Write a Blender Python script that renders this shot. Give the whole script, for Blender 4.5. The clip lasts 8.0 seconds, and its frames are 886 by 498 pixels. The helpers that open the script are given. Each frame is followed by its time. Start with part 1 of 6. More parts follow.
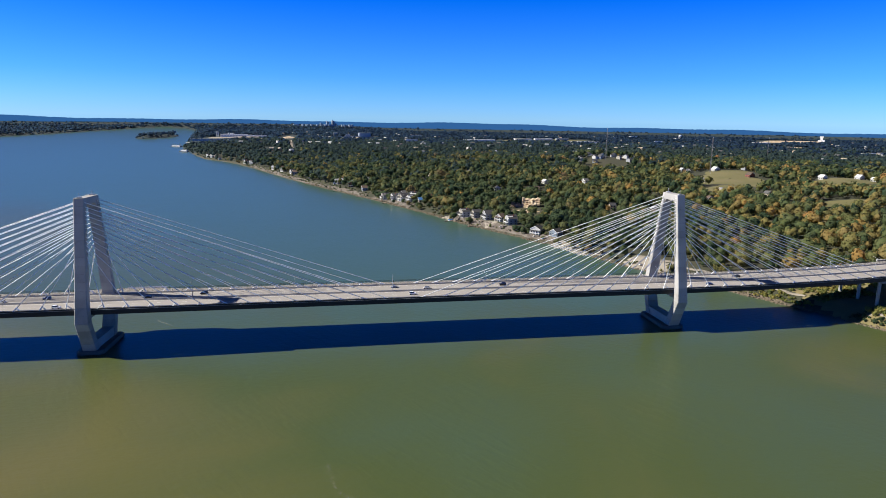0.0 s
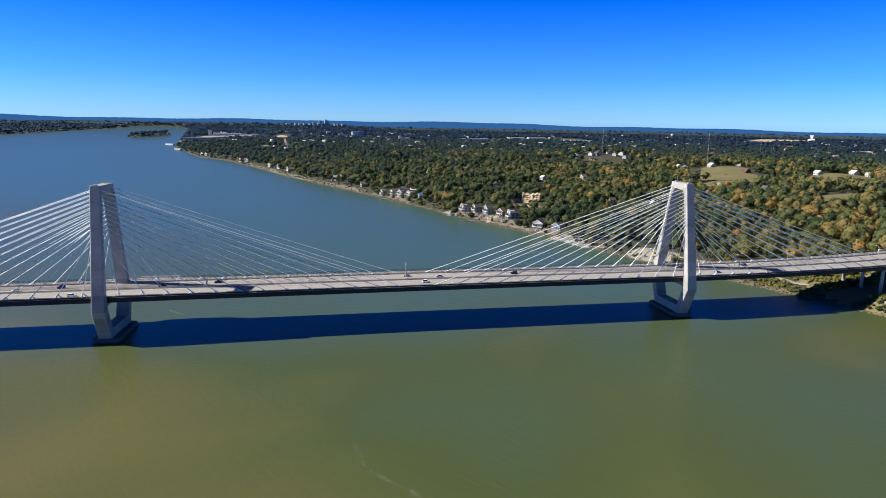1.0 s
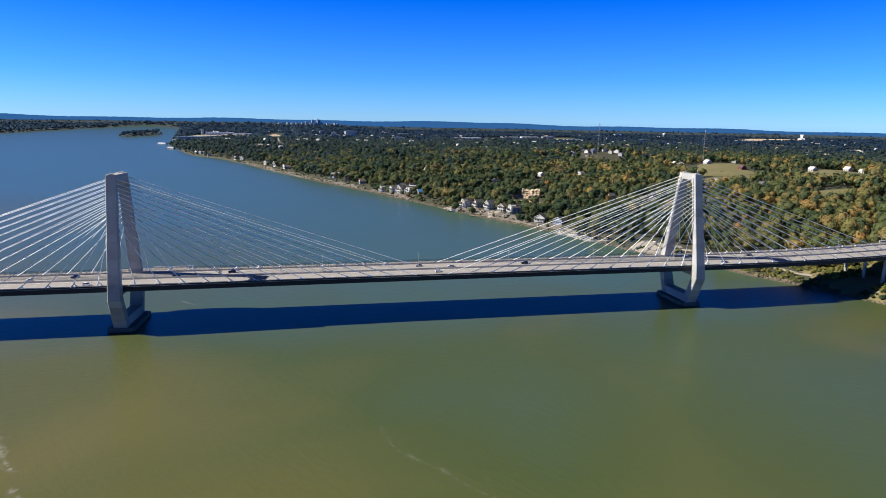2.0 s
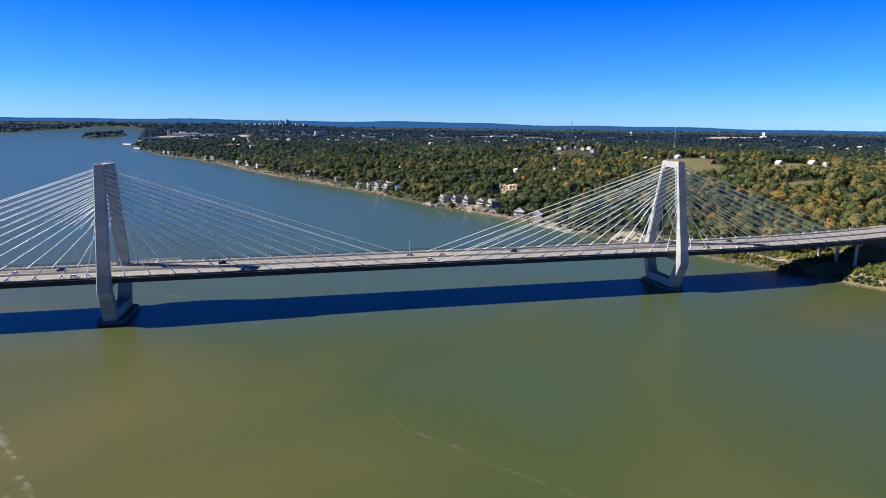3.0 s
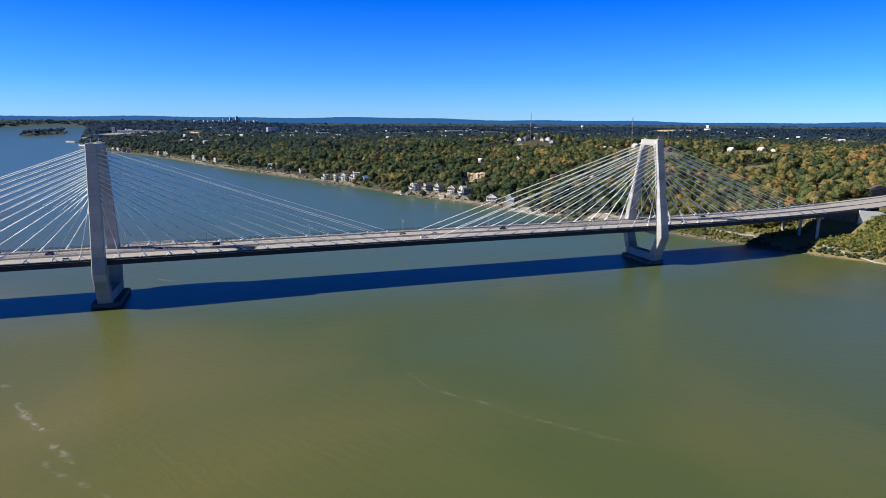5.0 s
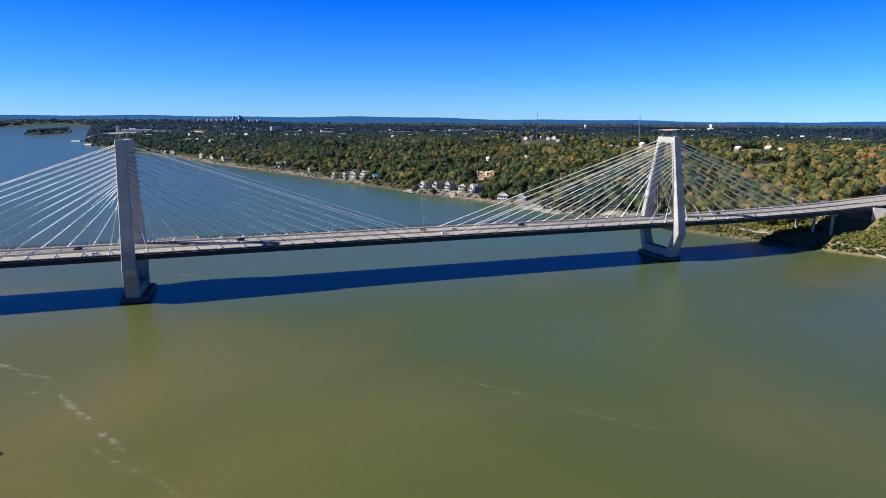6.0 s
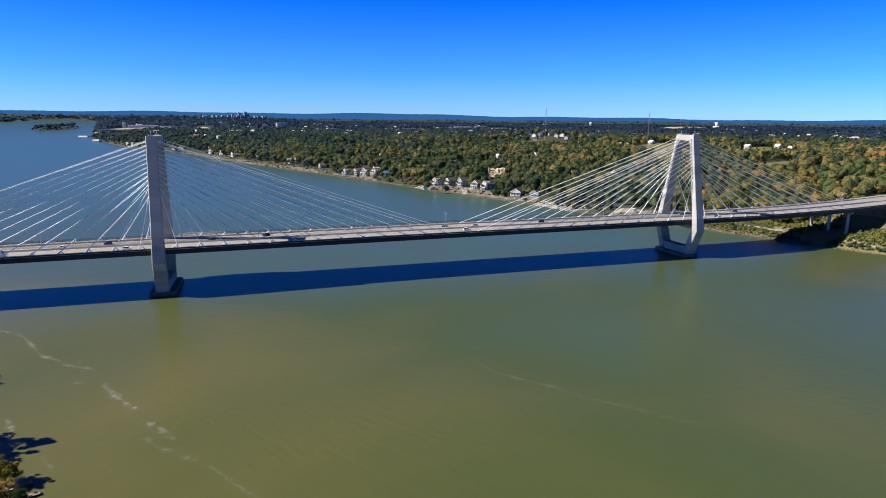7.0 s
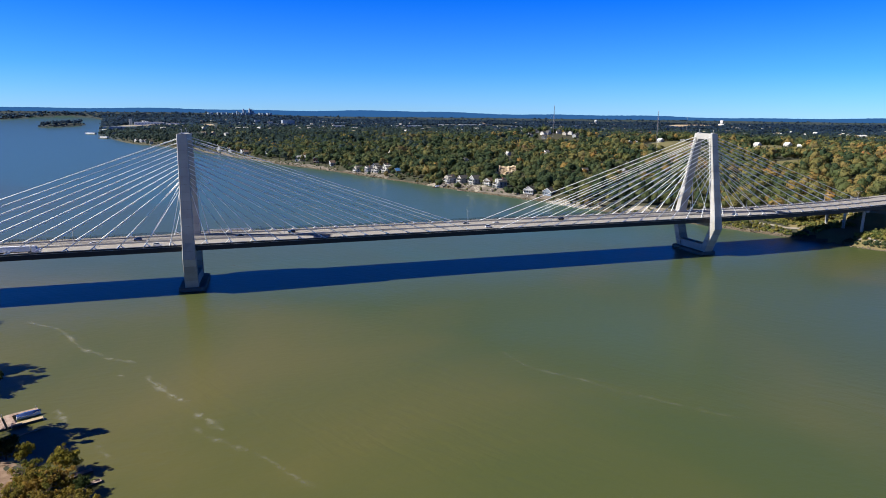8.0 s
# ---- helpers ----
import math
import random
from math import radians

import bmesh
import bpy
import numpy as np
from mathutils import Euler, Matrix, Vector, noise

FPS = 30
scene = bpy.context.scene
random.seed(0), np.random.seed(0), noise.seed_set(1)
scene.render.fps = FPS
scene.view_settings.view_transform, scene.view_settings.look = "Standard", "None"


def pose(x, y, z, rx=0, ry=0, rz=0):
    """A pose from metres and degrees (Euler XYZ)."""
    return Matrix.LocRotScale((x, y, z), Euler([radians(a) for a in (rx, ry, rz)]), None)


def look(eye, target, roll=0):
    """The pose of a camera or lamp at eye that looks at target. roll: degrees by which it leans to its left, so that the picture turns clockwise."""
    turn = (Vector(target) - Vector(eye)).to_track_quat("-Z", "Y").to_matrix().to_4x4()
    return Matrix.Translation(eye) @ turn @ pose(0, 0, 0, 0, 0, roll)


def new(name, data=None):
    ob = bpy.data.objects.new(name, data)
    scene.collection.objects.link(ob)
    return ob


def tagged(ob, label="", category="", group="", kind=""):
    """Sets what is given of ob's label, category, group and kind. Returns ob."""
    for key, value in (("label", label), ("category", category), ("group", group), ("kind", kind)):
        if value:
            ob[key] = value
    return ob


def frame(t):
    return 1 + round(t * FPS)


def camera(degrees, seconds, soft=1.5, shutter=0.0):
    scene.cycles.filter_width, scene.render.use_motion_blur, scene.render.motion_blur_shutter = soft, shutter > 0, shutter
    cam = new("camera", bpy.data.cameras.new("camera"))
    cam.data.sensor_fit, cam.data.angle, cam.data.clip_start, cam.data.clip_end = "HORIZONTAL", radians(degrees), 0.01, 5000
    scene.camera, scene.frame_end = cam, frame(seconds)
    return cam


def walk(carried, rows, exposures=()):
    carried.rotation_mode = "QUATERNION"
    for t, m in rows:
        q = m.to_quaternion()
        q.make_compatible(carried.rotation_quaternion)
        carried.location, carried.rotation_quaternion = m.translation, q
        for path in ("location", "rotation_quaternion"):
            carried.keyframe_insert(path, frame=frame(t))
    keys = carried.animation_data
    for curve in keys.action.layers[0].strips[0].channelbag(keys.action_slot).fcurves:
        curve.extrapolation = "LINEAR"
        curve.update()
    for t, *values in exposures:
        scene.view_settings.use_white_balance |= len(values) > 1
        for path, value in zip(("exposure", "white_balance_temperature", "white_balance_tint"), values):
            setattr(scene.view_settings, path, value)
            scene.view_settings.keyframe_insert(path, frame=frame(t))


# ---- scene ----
cam = camera(69.6, 8.0, soft=0.45)
PATH = [
    (0, (139.097, -378.338, 136.951), (139.4404, -376.4090, 136.5514), 0.90),
    (0.5, (131.920, -379.235, 133.001), (132.2781, -377.3082, 132.6017), 0.90),
    (1, (124.766, -380.119, 130.033), (125.1363, -378.1946, 129.6340), 0.91),
    (2.5, (103.298, -382.425, 119.978), (103.7320, -380.5130, 119.5825), 0.88),
    (3, (96.147, -383.018, 116.059), (96.6373, -381.1192, 115.6658), 0.70),
    (3.5, (89.020, -383.509, 112.283), (89.5687, -381.6268, 111.8905), 0.50),
    (4, (81.929, -383.900, 108.963), (82.5383, -382.0365, 108.5679), 0.42),
    (5.5, (60.981, -384.570, 103.474), (61.6147, -382.7160, 103.0729), 0.29),
    (6, (54.098, -384.692, 103.069), (54.7275, -382.8367, 102.6666), 0.30),
    (6.5, (47.228, -384.811, 103.072), (47.8550, -382.9560, 102.6650), 0.40),
    (7, (40.327, -384.967, 103.250), (40.9486, -383.1108, 102.8383), 0.50),
    (7.5, (33.327, -385.203, 103.460), (33.9437, -383.3466, 103.0459), 0.41),
    (8, (26.134, -385.572, 103.787), (26.7479, -383.7151, 103.3676), 0.60),
]
walk(cam, [(t, look(eye, target, roll)) for t, eye, target, roll in PATH], exposures=[(0, 0.85, 6280, 10), (8, 0.85, 6280, 10)])

# ---- light ----
SUN_TO = Vector((-1.25, 0.152, 1.0)).normalized()
world = bpy.data.worlds.new("world")
scene.world = world
world.use_nodes = True
wn, wl = world.node_tree.nodes, world.node_tree.links
wn.clear()
sky = wn.new("ShaderNodeTexSky")
sky.sky_type = "NISHITA"
sky.sun_disc = False
sky.sun_elevation = math.asin(SUN_TO.z)
sky.sun_rotation = math.atan2(SUN_TO.x, SUN_TO.y)
sky.altitude = 150
sky.air_density = 1.0
sky.dust_density = 0.0
sky.ozone_density = 3.0
sky_tint = wn.new("ShaderNodeMix")
sky_tint.data_type, sky_tint.blend_type = "RGBA", "MULTIPLY"
sky_tint.inputs[0].default_value = 1.0
geo = wn.new("ShaderNodeTexCoord")
sep = wn.new("ShaderNodeSeparateXYZ")
ramp = wn.new("ShaderNodeValToRGB")
for at_z, tint in ((0.0, (0.34, 0.70, 1.50)), (0.06, (0.17, 0.55, 1.45)), (0.18, (0.002, 0.34, 1.32)), (0.30, (0.0, 0.15, 0.66)), (0.50, (0.006, 0.07, 0.28)), (0.85, (0.025, 0.06, 0.13))):
    e = ramp.color_ramp.elements.new(at_z)
    e.color = (*tint, 1)
ramp.color_ramp.elements.remove(ramp.color_ramp.elements[-1])
ramp.color_ramp.elements.remove(ramp.color_ramp.elements[0])
wl.new(geo.outputs["Generated"], sep.inputs[0])
wl.new(sep.outputs[2], ramp.inputs[0])
wl.new(sky.outputs[0], sky_tint.inputs[6])
wl.new(ramp.outputs[0], sky_tint.inputs[7])
bg = wn.new("ShaderNodeBackground")
bg.inputs[1].default_value = 0.069
wout = wn.new("ShaderNodeOutputWorld")
wl.new(sky_tint.outputs[2], bg.inputs[0])
wl.new(bg.outputs[0], wout.inputs[0])
sun = new("sun", bpy.data.lights.new("sun", "SUN"))
sun.data.energy, sun.data.angle, sun.data.color = 4.65, radians(0.53), (1.0, 0.92, 0.78)
sun.matrix_world = look(SUN_TO * 900, (0, 0, 0))


# ---- materials ----
def material(name, stops, scale=0.3, rough=0.8, metal=0.0, bump=0.0, bump_scale=4.0, fine=0.25, per_object=0.0, island=0.0, stretch=None):
    """Colours spread by a coarse noise, broken up by a fine one."""
    m = bpy.data.materials.new(name)
    m.use_nodes = True
    n, l = m.node_tree.nodes, m.node_tree.links
    b = n["Principled BSDF"]
    b.inputs["Roughness"].default_value, b.inputs["Metallic"].default_value = rough, metal
    g = n.new("ShaderNodeNewGeometry")
    coarse = n.new("ShaderNodeTexNoise")
    coarse.inputs["Scale"].default_value, coarse.inputs["Detail"].default_value = scale, 3
    small = n.new("ShaderNodeTexNoise")
    small.inputs["Scale"].default_value, small.inputs["Detail"].default_value = bump_scale, 4
    where = g.outputs["Position"]
    if stretch:
        along = n.new("ShaderNodeVectorMath")
        along.operation = "MULTIPLY"
        along.inputs[1].default_value = stretch
        l.new(where, along.inputs[0])
        where = along.outputs[0]
    l.new(where, coarse.inputs["Vector"])
    l.new(where, small.inputs["Vector"])
    mix = n.new("ShaderNodeMath")
    mix.operation = "MULTIPLY_ADD"
    mix.inputs[1].default_value = fine
    l.new(small.outputs["Fac"], mix.inputs[0])
    shift = n.new("ShaderNodeMath")
    shift.operation = "MULTIPLY_ADD"
    shift.inputs[1].default_value, shift.inputs[2].default_value = 1.6, -0.3 - fine * 0.5
    l.new(coarse.outputs["Fac"], shift.inputs[0])
    l.new(shift.outputs[0], mix.inputs[2])
    last = mix.outputs[0]
    for amount, node, out in ((per_object, "ShaderNodeObjectInfo", "Random"), (island, "ShaderNodeNewGeometry", "Random Per Island")):
        if amount:
            r = n.new(node)
            add = n.new("ShaderNodeMath")
            add.operation = "MULTIPLY_ADD"
            add.inputs[1].default_value = amount
            less = n.new("ShaderNodeMath")
            less.operation = "SUBTRACT"
            less.inputs[1].default_value = amount / 2
            l.new(r.outputs[out], add.inputs[0])
            l.new(last, add.inputs[2])
            l.new(add.outputs[0], less.inputs[0])
            last = less.outputs[0]
    cr = n.new("ShaderNodeValToRGB")
    e = cr.color_ramp.elements
    while len(e) < len(stops):
        e.new(0.5)
    for k, c in enumerate(stops):
        e[k].position = k / (len(stops) - 1)
        e[k].color = (*c, 1)
    l.new(last, cr.inputs[0])
    l.new(cr.outputs[0], b.inputs["Base Color"])
    if bump:
        bm_ = n.new("ShaderNodeBump")
        bm_.inputs["Strength"].default_value, bm_.inputs["Distance"].default_value = bump, 0.3
        l.new(small.outputs["Fac"], bm_.inputs["Height"])
        l.new(bm_.outputs[0], b.inputs["Normal"])
    return m


def foliage(name, stops, spread=0.35, per_object=0.0, drifts=1.3, shift=-0.17, thin=0.46):
    """Autumn leaves: one hue for each tree, broad drifts of colour, and a change from leaf to leaf."""
    m = bpy.data.materials.new(name)
    m.use_nodes = True
    n, l = m.node_tree.nodes, m.node_tree.links
    b = n["Principled BSDF"]
    b.inputs["Roughness"].default_value = 0.75
    b.inputs["Specular IOR Level"].default_value = 0.15
    g = n.new("ShaderNodeNewGeometry")
    hue = n.new("ShaderNodeAttribute")
    hue.attribute_name = "hue"
    drift = n.new("ShaderNodeTexNoise")
    drift.inputs["Scale"].default_value, drift.inputs["Detail"].default_value = 0.006, 3
    l.new(g.outputs["Position"], drift.inputs["Vector"])

    def add(a, k, c):
        x = n.new("ShaderNodeMath")
        x.operation = "MULTIPLY_ADD"
        l.new(a, x.inputs[0])
        x.inputs[1].default_value = k
        if isinstance(c, float):
            x.inputs[2].default_value = c
        else:
            l.new(c, x.inputs[2])
        return x.outputs[0]

    v = add(drift.outputs["Fac"], drifts, shift - drifts / 2 - spread / 2)
    v = add(hue.outputs["Fac"], spread, v)
    patch = n.new("ShaderNodeTexNoise")
    patch.inputs["Scale"].default_value, patch.inputs["Detail"].default_value = 0.012, 3
    l.new(g.outputs["Position"], patch.inputs["Vector"])
    v = add(patch.outputs["Fac"], 0.6, v)
    v = add(g.outputs["Random Per Island"], 0.10, v)
    if per_object:
        o = n.new("ShaderNodeObjectInfo")
        v = add(o.outputs["Random"], per_object, v)
    cr = n.new("ShaderNodeValToRGB")
    e = cr.color_ramp.elements
    while len(e) < len(stops):
        e.new(0.5)
    for k, (p, c) in enumerate(stops):
        e[k].position = p
        e[k].color = (*c, 1)
    l.new(v, cr.inputs[0])
    grain = n.new("ShaderNodeTexNoise")
    grain.inputs["Scale"].default_value, grain.inputs["Detail"].default_value, grain.inputs["Roughness"].default_value = 0.9, 3, 0.7
    l.new(g.outputs["Position"], grain.inputs["Vector"])
    spray = n.new("ShaderNodeMapRange")
    spray.inputs["From Min"].default_value, spray.inputs["From Max"].default_value = 0.34, 0.66
    spray.inputs["To Min"].default_value, spray.inputs["To Max"].default_value = 0.8, 1.2
    l.new(grain.outputs["Fac"], spray.inputs["Value"])
    leaf = n.new("ShaderNodeVectorMath")
    leaf.operation = "SCALE"
    l.new(cr.outputs[0], leaf.inputs[0])
    l.new(spray.outputs[0], leaf.inputs["Scale"])
    tilt = n.new("ShaderNodeBump")
    tilt.inputs["Strength"].default_value, tilt.inputs["Distance"].default_value = 0.28, 0.4
    l.new(grain.outputs["Fac"], tilt.inputs["Height"])
    l.new(tilt.outputs[0], b.inputs["Normal"])
    l.new(leaf.outputs[0], b.inputs["Base Color"])
    through_leaf = n.new("ShaderNodeBsdfTranslucent")
    both = n.new("ShaderNodeMixShader")
    both.inputs[0].default_value = thin
    l.new(leaf.outputs[0], through_leaf.inputs[0])
    l.new(b.outputs[0], both.inputs[1])
    l.new(through_leaf.outputs[0], both.inputs[2])
    l.new(both.outputs[0], n["Material Output"].inputs[0])
    return m


# leaf colours; LEAF's blue is raised slightly to stand in for haze
LEAF = [(0.0, (0.049, 0.081, 0.043)), (0.26, (0.076, 0.106, 0.050)), (0.46, (0.119, 0.137, 0.058)), (0.60, (0.168, 0.167, 0.064)), (0.74, (0.189, 0.158, 0.072)), (0.87, (0.189, 0.135, 0.082)), (1.0, (0.271, 0.161, 0.082))]
LEAF_GOLD = [(0.0, (0.103, 0.135, 0.054)), (0.3, (0.175, 0.179, 0.065)), (0.5, (0.242, 0.213, 0.076)), (0.68, (0.284, 0.220, 0.085)), (0.85, (0.363, 0.248, 0.080)), (1.0, (0.375, 0.188, 0.072))]
M_LEAF = foliage("autumn_leaves", LEAF, spread=0.7, drifts=0.8, shift=-0.05)
# the next two: leaves with distance haze put into their colour, bluer and duller
M_FAR_HAZED = foliage("hazed_distant_leaves", [(0.0, (0.049, 0.082, 0.080)), (0.4, (0.066, 0.098, 0.083)), (0.7, (0.088, 0.106, 0.083)), (1.0, (0.113, 0.108, 0.085))], spread=0.35, thin=0.58)
M_PLAIN_HAZED = foliage("hazed_leaves_of_the_plain", [(0.0, (0.035, 0.068, 0.116)), (0.5, (0.045, 0.081, 0.118)), (1.0, (0.064, 0.090, 0.116))], spread=0.35, thin=0.62)
M_GOLD = foliage("golden_leaves", LEAF_GOLD, spread=1.0, drifts=0.8, shift=0.04)
M_TREE = foliage("near_leaves", LEAF_GOLD, spread=0.0, per_object=0.5, shift=-0.28)
M_BRUSH = foliage("brush_leaves", [(0.0, (0.115, 0.149, 0.048)), (0.25, (0.196, 0.201, 0.060)), (0.5, (0.299, 0.259, 0.076)), (0.75, (0.356, 0.282, 0.094)), (1.0, (0.310, 0.213, 0.098))], spread=0.5, drifts=0.9, shift=-0.08)
M_BARK = material("bark", [(0.042, 0.0294, 0.021), (0.101, 0.0756, 0.0588)], 2.0, 0.9, bump=0.5)
M_CONCRETE = material("pylon_concrete", [(0.25, 0.246, 0.236), (0.36, 0.355, 0.342), (0.44, 0.434, 0.42)], 0.09, 0.85, bump=0.03, bump_scale=1.2, per_object=0.5)
M_ABUT = material("new_concrete", [(0.521, 0.512, 0.487), (0.605, 0.596, 0.571)], 0.2, 0.85, bump_scale=1.5)
# dark concrete: wet footings, pylon cores, and shade coloured into the abutment wall
M_WET_SHADED = material("wet_and_shaded_concrete", [(0.084, 0.0773, 0.0672), (0.143, 0.134, 0.122)], 0.3, 0.7, bump_scale=2)
M_DECK = material("deck_concrete", [(0.255, 0.238, 0.225), (0.298, 0.279, 0.265), (0.340, 0.320, 0.304)], 0.5, 0.85, bump_scale=2.0, fine=0.4, stretch=(0.02, 1, 1))
M_BARRIER = material("barrier_concrete", [(0.302, 0.286, 0.26), (0.42, 0.403, 0.378)], 0.2, 0.85, bump_scale=2)
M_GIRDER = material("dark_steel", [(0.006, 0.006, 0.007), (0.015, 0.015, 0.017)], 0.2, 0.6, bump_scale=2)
M_CABLE = material("white_pipe", [(0.86, 0.86, 0.85), (0.92, 0.92, 0.91)], 0.1, 0.4)
M_STEEL = material("galvanised_steel", [(0.378, 0.386, 0.403), (0.504, 0.512, 0.521)], 0.5, 0.5, metal=0.3)
M_GRAVEL = material("gravel", [(0.21, 0.185, 0.151), (0.353, 0.319, 0.269)], 0.08, 0.95, bump_scale=1.2, fine=0.6)
M_STONE = material("pale_rock", [(0.213, 0.150, 0.090), (0.425, 0.325, 0.216), (0.575, 0.488, 0.372)], 0.16, 0.95, bump=0.6, bump_scale=0.8, fine=0.6, stretch=(0.438, 0.438, 1.920))
M_GRASS = material("field_grass", [(0.085, 0.09, 0.034), (0.13, 0.12, 0.048), (0.17, 0.145, 0.07)], 0.02, 0.95, bump_scale=0.4, fine=0.5)


def ground_material():
    """Forest floor and dry grass; bare gravel where the bank meets the water."""
    m = material("ground_cover", [(0.024, 0.030, 0.018), (0.042, 0.044, 0.024), (0.075, 0.068, 0.038)], 0.012, 0.95, bump_scale=0.5, fine=0.5)
    n, l = m.node_tree.nodes, m.node_tree.links
    b = n["Principled BSDF"]
    base = b.inputs["Base Color"].links[0].from_socket
    g = n.new("ShaderNodeNewGeometry")
    s = n.new("ShaderNodeSeparateXYZ")
    l.new(g.outputs["Position"], s.inputs[0])
    w = n.new("ShaderNodeTexNoise")
    w.inputs["Scale"].default_value = 0.15
    l.new(g.outputs["Position"], w.inputs["Vector"])
    a = n.new("ShaderNodeMath")
    a.operation = "MULTIPLY_ADD"
    a.inputs[1].default_value = 3.0
    l.new(w.outputs["Fac"], a.inputs[0])
    l.new(s.outputs[2], a.inputs[2])
    r = n.new("ShaderNodeMapRange")
    r.inputs["From Min"].default_value, r.inputs["From Max"].default_value = 1.7, 2.8
    r.inputs["To Min"].default_value, r.inputs["To Max"].default_value = 1.0, 0.0
    l.new(a.outputs[0], r.inputs["Value"])
    mx = n.new("ShaderNodeMix")
    mx.data_type = "RGBA"
    mx.inputs[7].default_value = (0.105, 0.088, 0.062, 1)
    l.new(r.outputs[0], mx.inputs[0])
    l.new(base, mx.inputs[6])
    l.new(mx.outputs[2], b.inputs["Base Color"])
    return m


def water_material():
    m = bpy.data.materials.new("river_water")
    m.use_nodes = True
    n, l = m.node_tree.nodes, m.node_tree.links
    b = n["Principled BSDF"]
    b.inputs["Roughness"].default_value = 0.31
    b.inputs["IOR"].default_value = 1.33
    b.inputs["Specular IOR Level"].default_value = 0.5
    g = n.new("ShaderNodeNewGeometry")
    big = n.new("ShaderNodeTexNoise")
    big.inputs["Scale"].default_value, big.inputs["Detail"].default_value, big.inputs["Distortion"].default_value = 0.006, 4, 0.6
    l.new(g.outputs["Position"], big.inputs["Vector"])
    xyz = n.new("ShaderNodeSeparateXYZ")
    l.new(g.outputs["Position"], xyz.inputs[0])
    silt = n.new("ShaderNodeMath")
    silt.operation = "MULTIPLY_ADD"
    silt.inputs[1].default_value = -0.0013
    l.new(xyz.outputs[0], silt.inputs[0])
    off_bank = n.new("ShaderNodeMath")
    off_bank.operation = "MULTIPLY_ADD"
    off_bank.inputs[1].default_value = -0.0012
    l.new(xyz.outputs[1], off_bank.inputs[0])
    calm = n.new("ShaderNodeMath")
    calm.operation = "MULTIPLY_ADD"
    calm.inputs[1].default_value, calm.inputs[2].default_value = 1.2, -0.10
    l.new(big.outputs["Fac"], calm.inputs[0])
    l.new(calm.outputs[0], off_bank.inputs[2])
    l.new(off_bank.outputs[0], silt.inputs[2])
    cr = n.new("ShaderNodeValToRGB")
    cr.color_ramp.elements[0].position, cr.color_ramp.elements[0].color = 0.0, (0.051, 0.093, 0.063, 1)
    cr.color_ramp.elements[1].position, cr.color_ramp.elements[1].color = 0.85, (0.112, 0.106, 0.035, 1)
    mid = cr.color_ramp.elements.new(0.42)
    mid.color = (0.061, 0.082, 0.027, 1)
    clear = cr.color_ramp.elements.new(0.22)
    clear.color = (0.057, 0.085, 0.041, 1)
    # mud stirred up along the far bank by the bridge
    mud = None
    for axis, a, b_, top in ((0, 230, 470, 0.42), (1, 180, 40, 1.0), (1, -190, -50, 1.0)):
        r = n.new("ShaderNodeMapRange")
        r.interpolation_type = "SMOOTHSTEP"
        r.inputs["From Min"].default_value, r.inputs["From Max"].default_value, r.inputs["To Max"].default_value = a, b_, top
        l.new(xyz.outputs[axis], r.inputs["Value"])
        if mud is None:
            mud = r.outputs[0]
        else:
            x = n.new("ShaderNodeMath")
            x.operation = "MULTIPLY"
            l.new(mud, x.inputs[0])
            l.new(r.outputs[0], x.inputs[1])
            mud = x.outputs[0]
    muddy = n.new("ShaderNodeMath")
    muddy.operation = "ADD"
    l.new(silt.outputs[0], muddy.inputs[0])
    l.new(mud, muddy.inputs[1])
    l.new(muddy.outputs[0], cr.inputs[0])
    l.new(cr.outputs[0], b.inputs["Base Color"])
    st = n.new("ShaderNodeMapping")
    st.inputs["Rotation"].default_value = (0, 0, radians(25))
    st.inputs["Scale"].default_value = (0.2, 0.4, 1)
    l.new(g.outputs["Position"], st.inputs["Vector"])
    rip = n.new("ShaderNodeTexNoise")
    rip.inputs["Scale"].default_value, rip.inputs["Detail"].default_value, rip.inputs["Roughness"].default_value = 0.8, 4, 0.5
    l.new(st.outputs[0], rip.inputs["Vector"])
    # longer waves that run slantwise over the river, stronger in some reaches
    swell_at = n.new("ShaderNodeMapping")
    swell_at.vector_type = "TEXTURE"
    swell_at.inputs["Rotation"].default_value = (0, 0, radians(-58))
    swell_at.inputs["Scale"].default_value = (16, 4.2, 1)
    l.new(g.outputs["Position"], swell_at.inputs["Vector"])
    swell = n.new("ShaderNodeTexNoise")
    swell.inputs["Scale"].default_value, swell.inputs["Detail"].default_value, swell.inputs["Distortion"].default_value = 1.0, 3, 0.5
    l.new(swell_at.outputs[0], swell.inputs["Vector"])
    reach = n.new("ShaderNodeTexNoise")
    reach.inputs["Scale"].default_value, reach.inputs["Detail"].default_value = 0.013, 2
    l.new(g.outputs["Position"], reach.inputs["Vector"])
    amount = n.new("ShaderNodeMapRange")
    amount.inputs["From Min"].default_value, amount.inputs["From Max"].default_value = 0.40, 0.62
    amount.inputs["To Min"].default_value, amount.inputs["To Max"].default_value = 0.2, 1.25
    l.new(reach.outputs["Fac"], amount.inputs["Value"])
    waves_high = n.new("ShaderNodeMath")
    waves_high.operation = "MULTIPLY"
    l.new(swell.outputs["Fac"], waves_high.inputs[0])
    l.new(amount.outputs[0], waves_high.inputs[1])
    both = n.new("ShaderNodeMath")
    both.operation = "MULTIPLY_ADD"
    both.inputs[1].default_value = 0.75
    l.new(rip.outputs["Fac"], both.inputs[0])
    l.new(waves_high.outputs[0], both.inputs[2])
    bp = n.new("ShaderNodeBump")
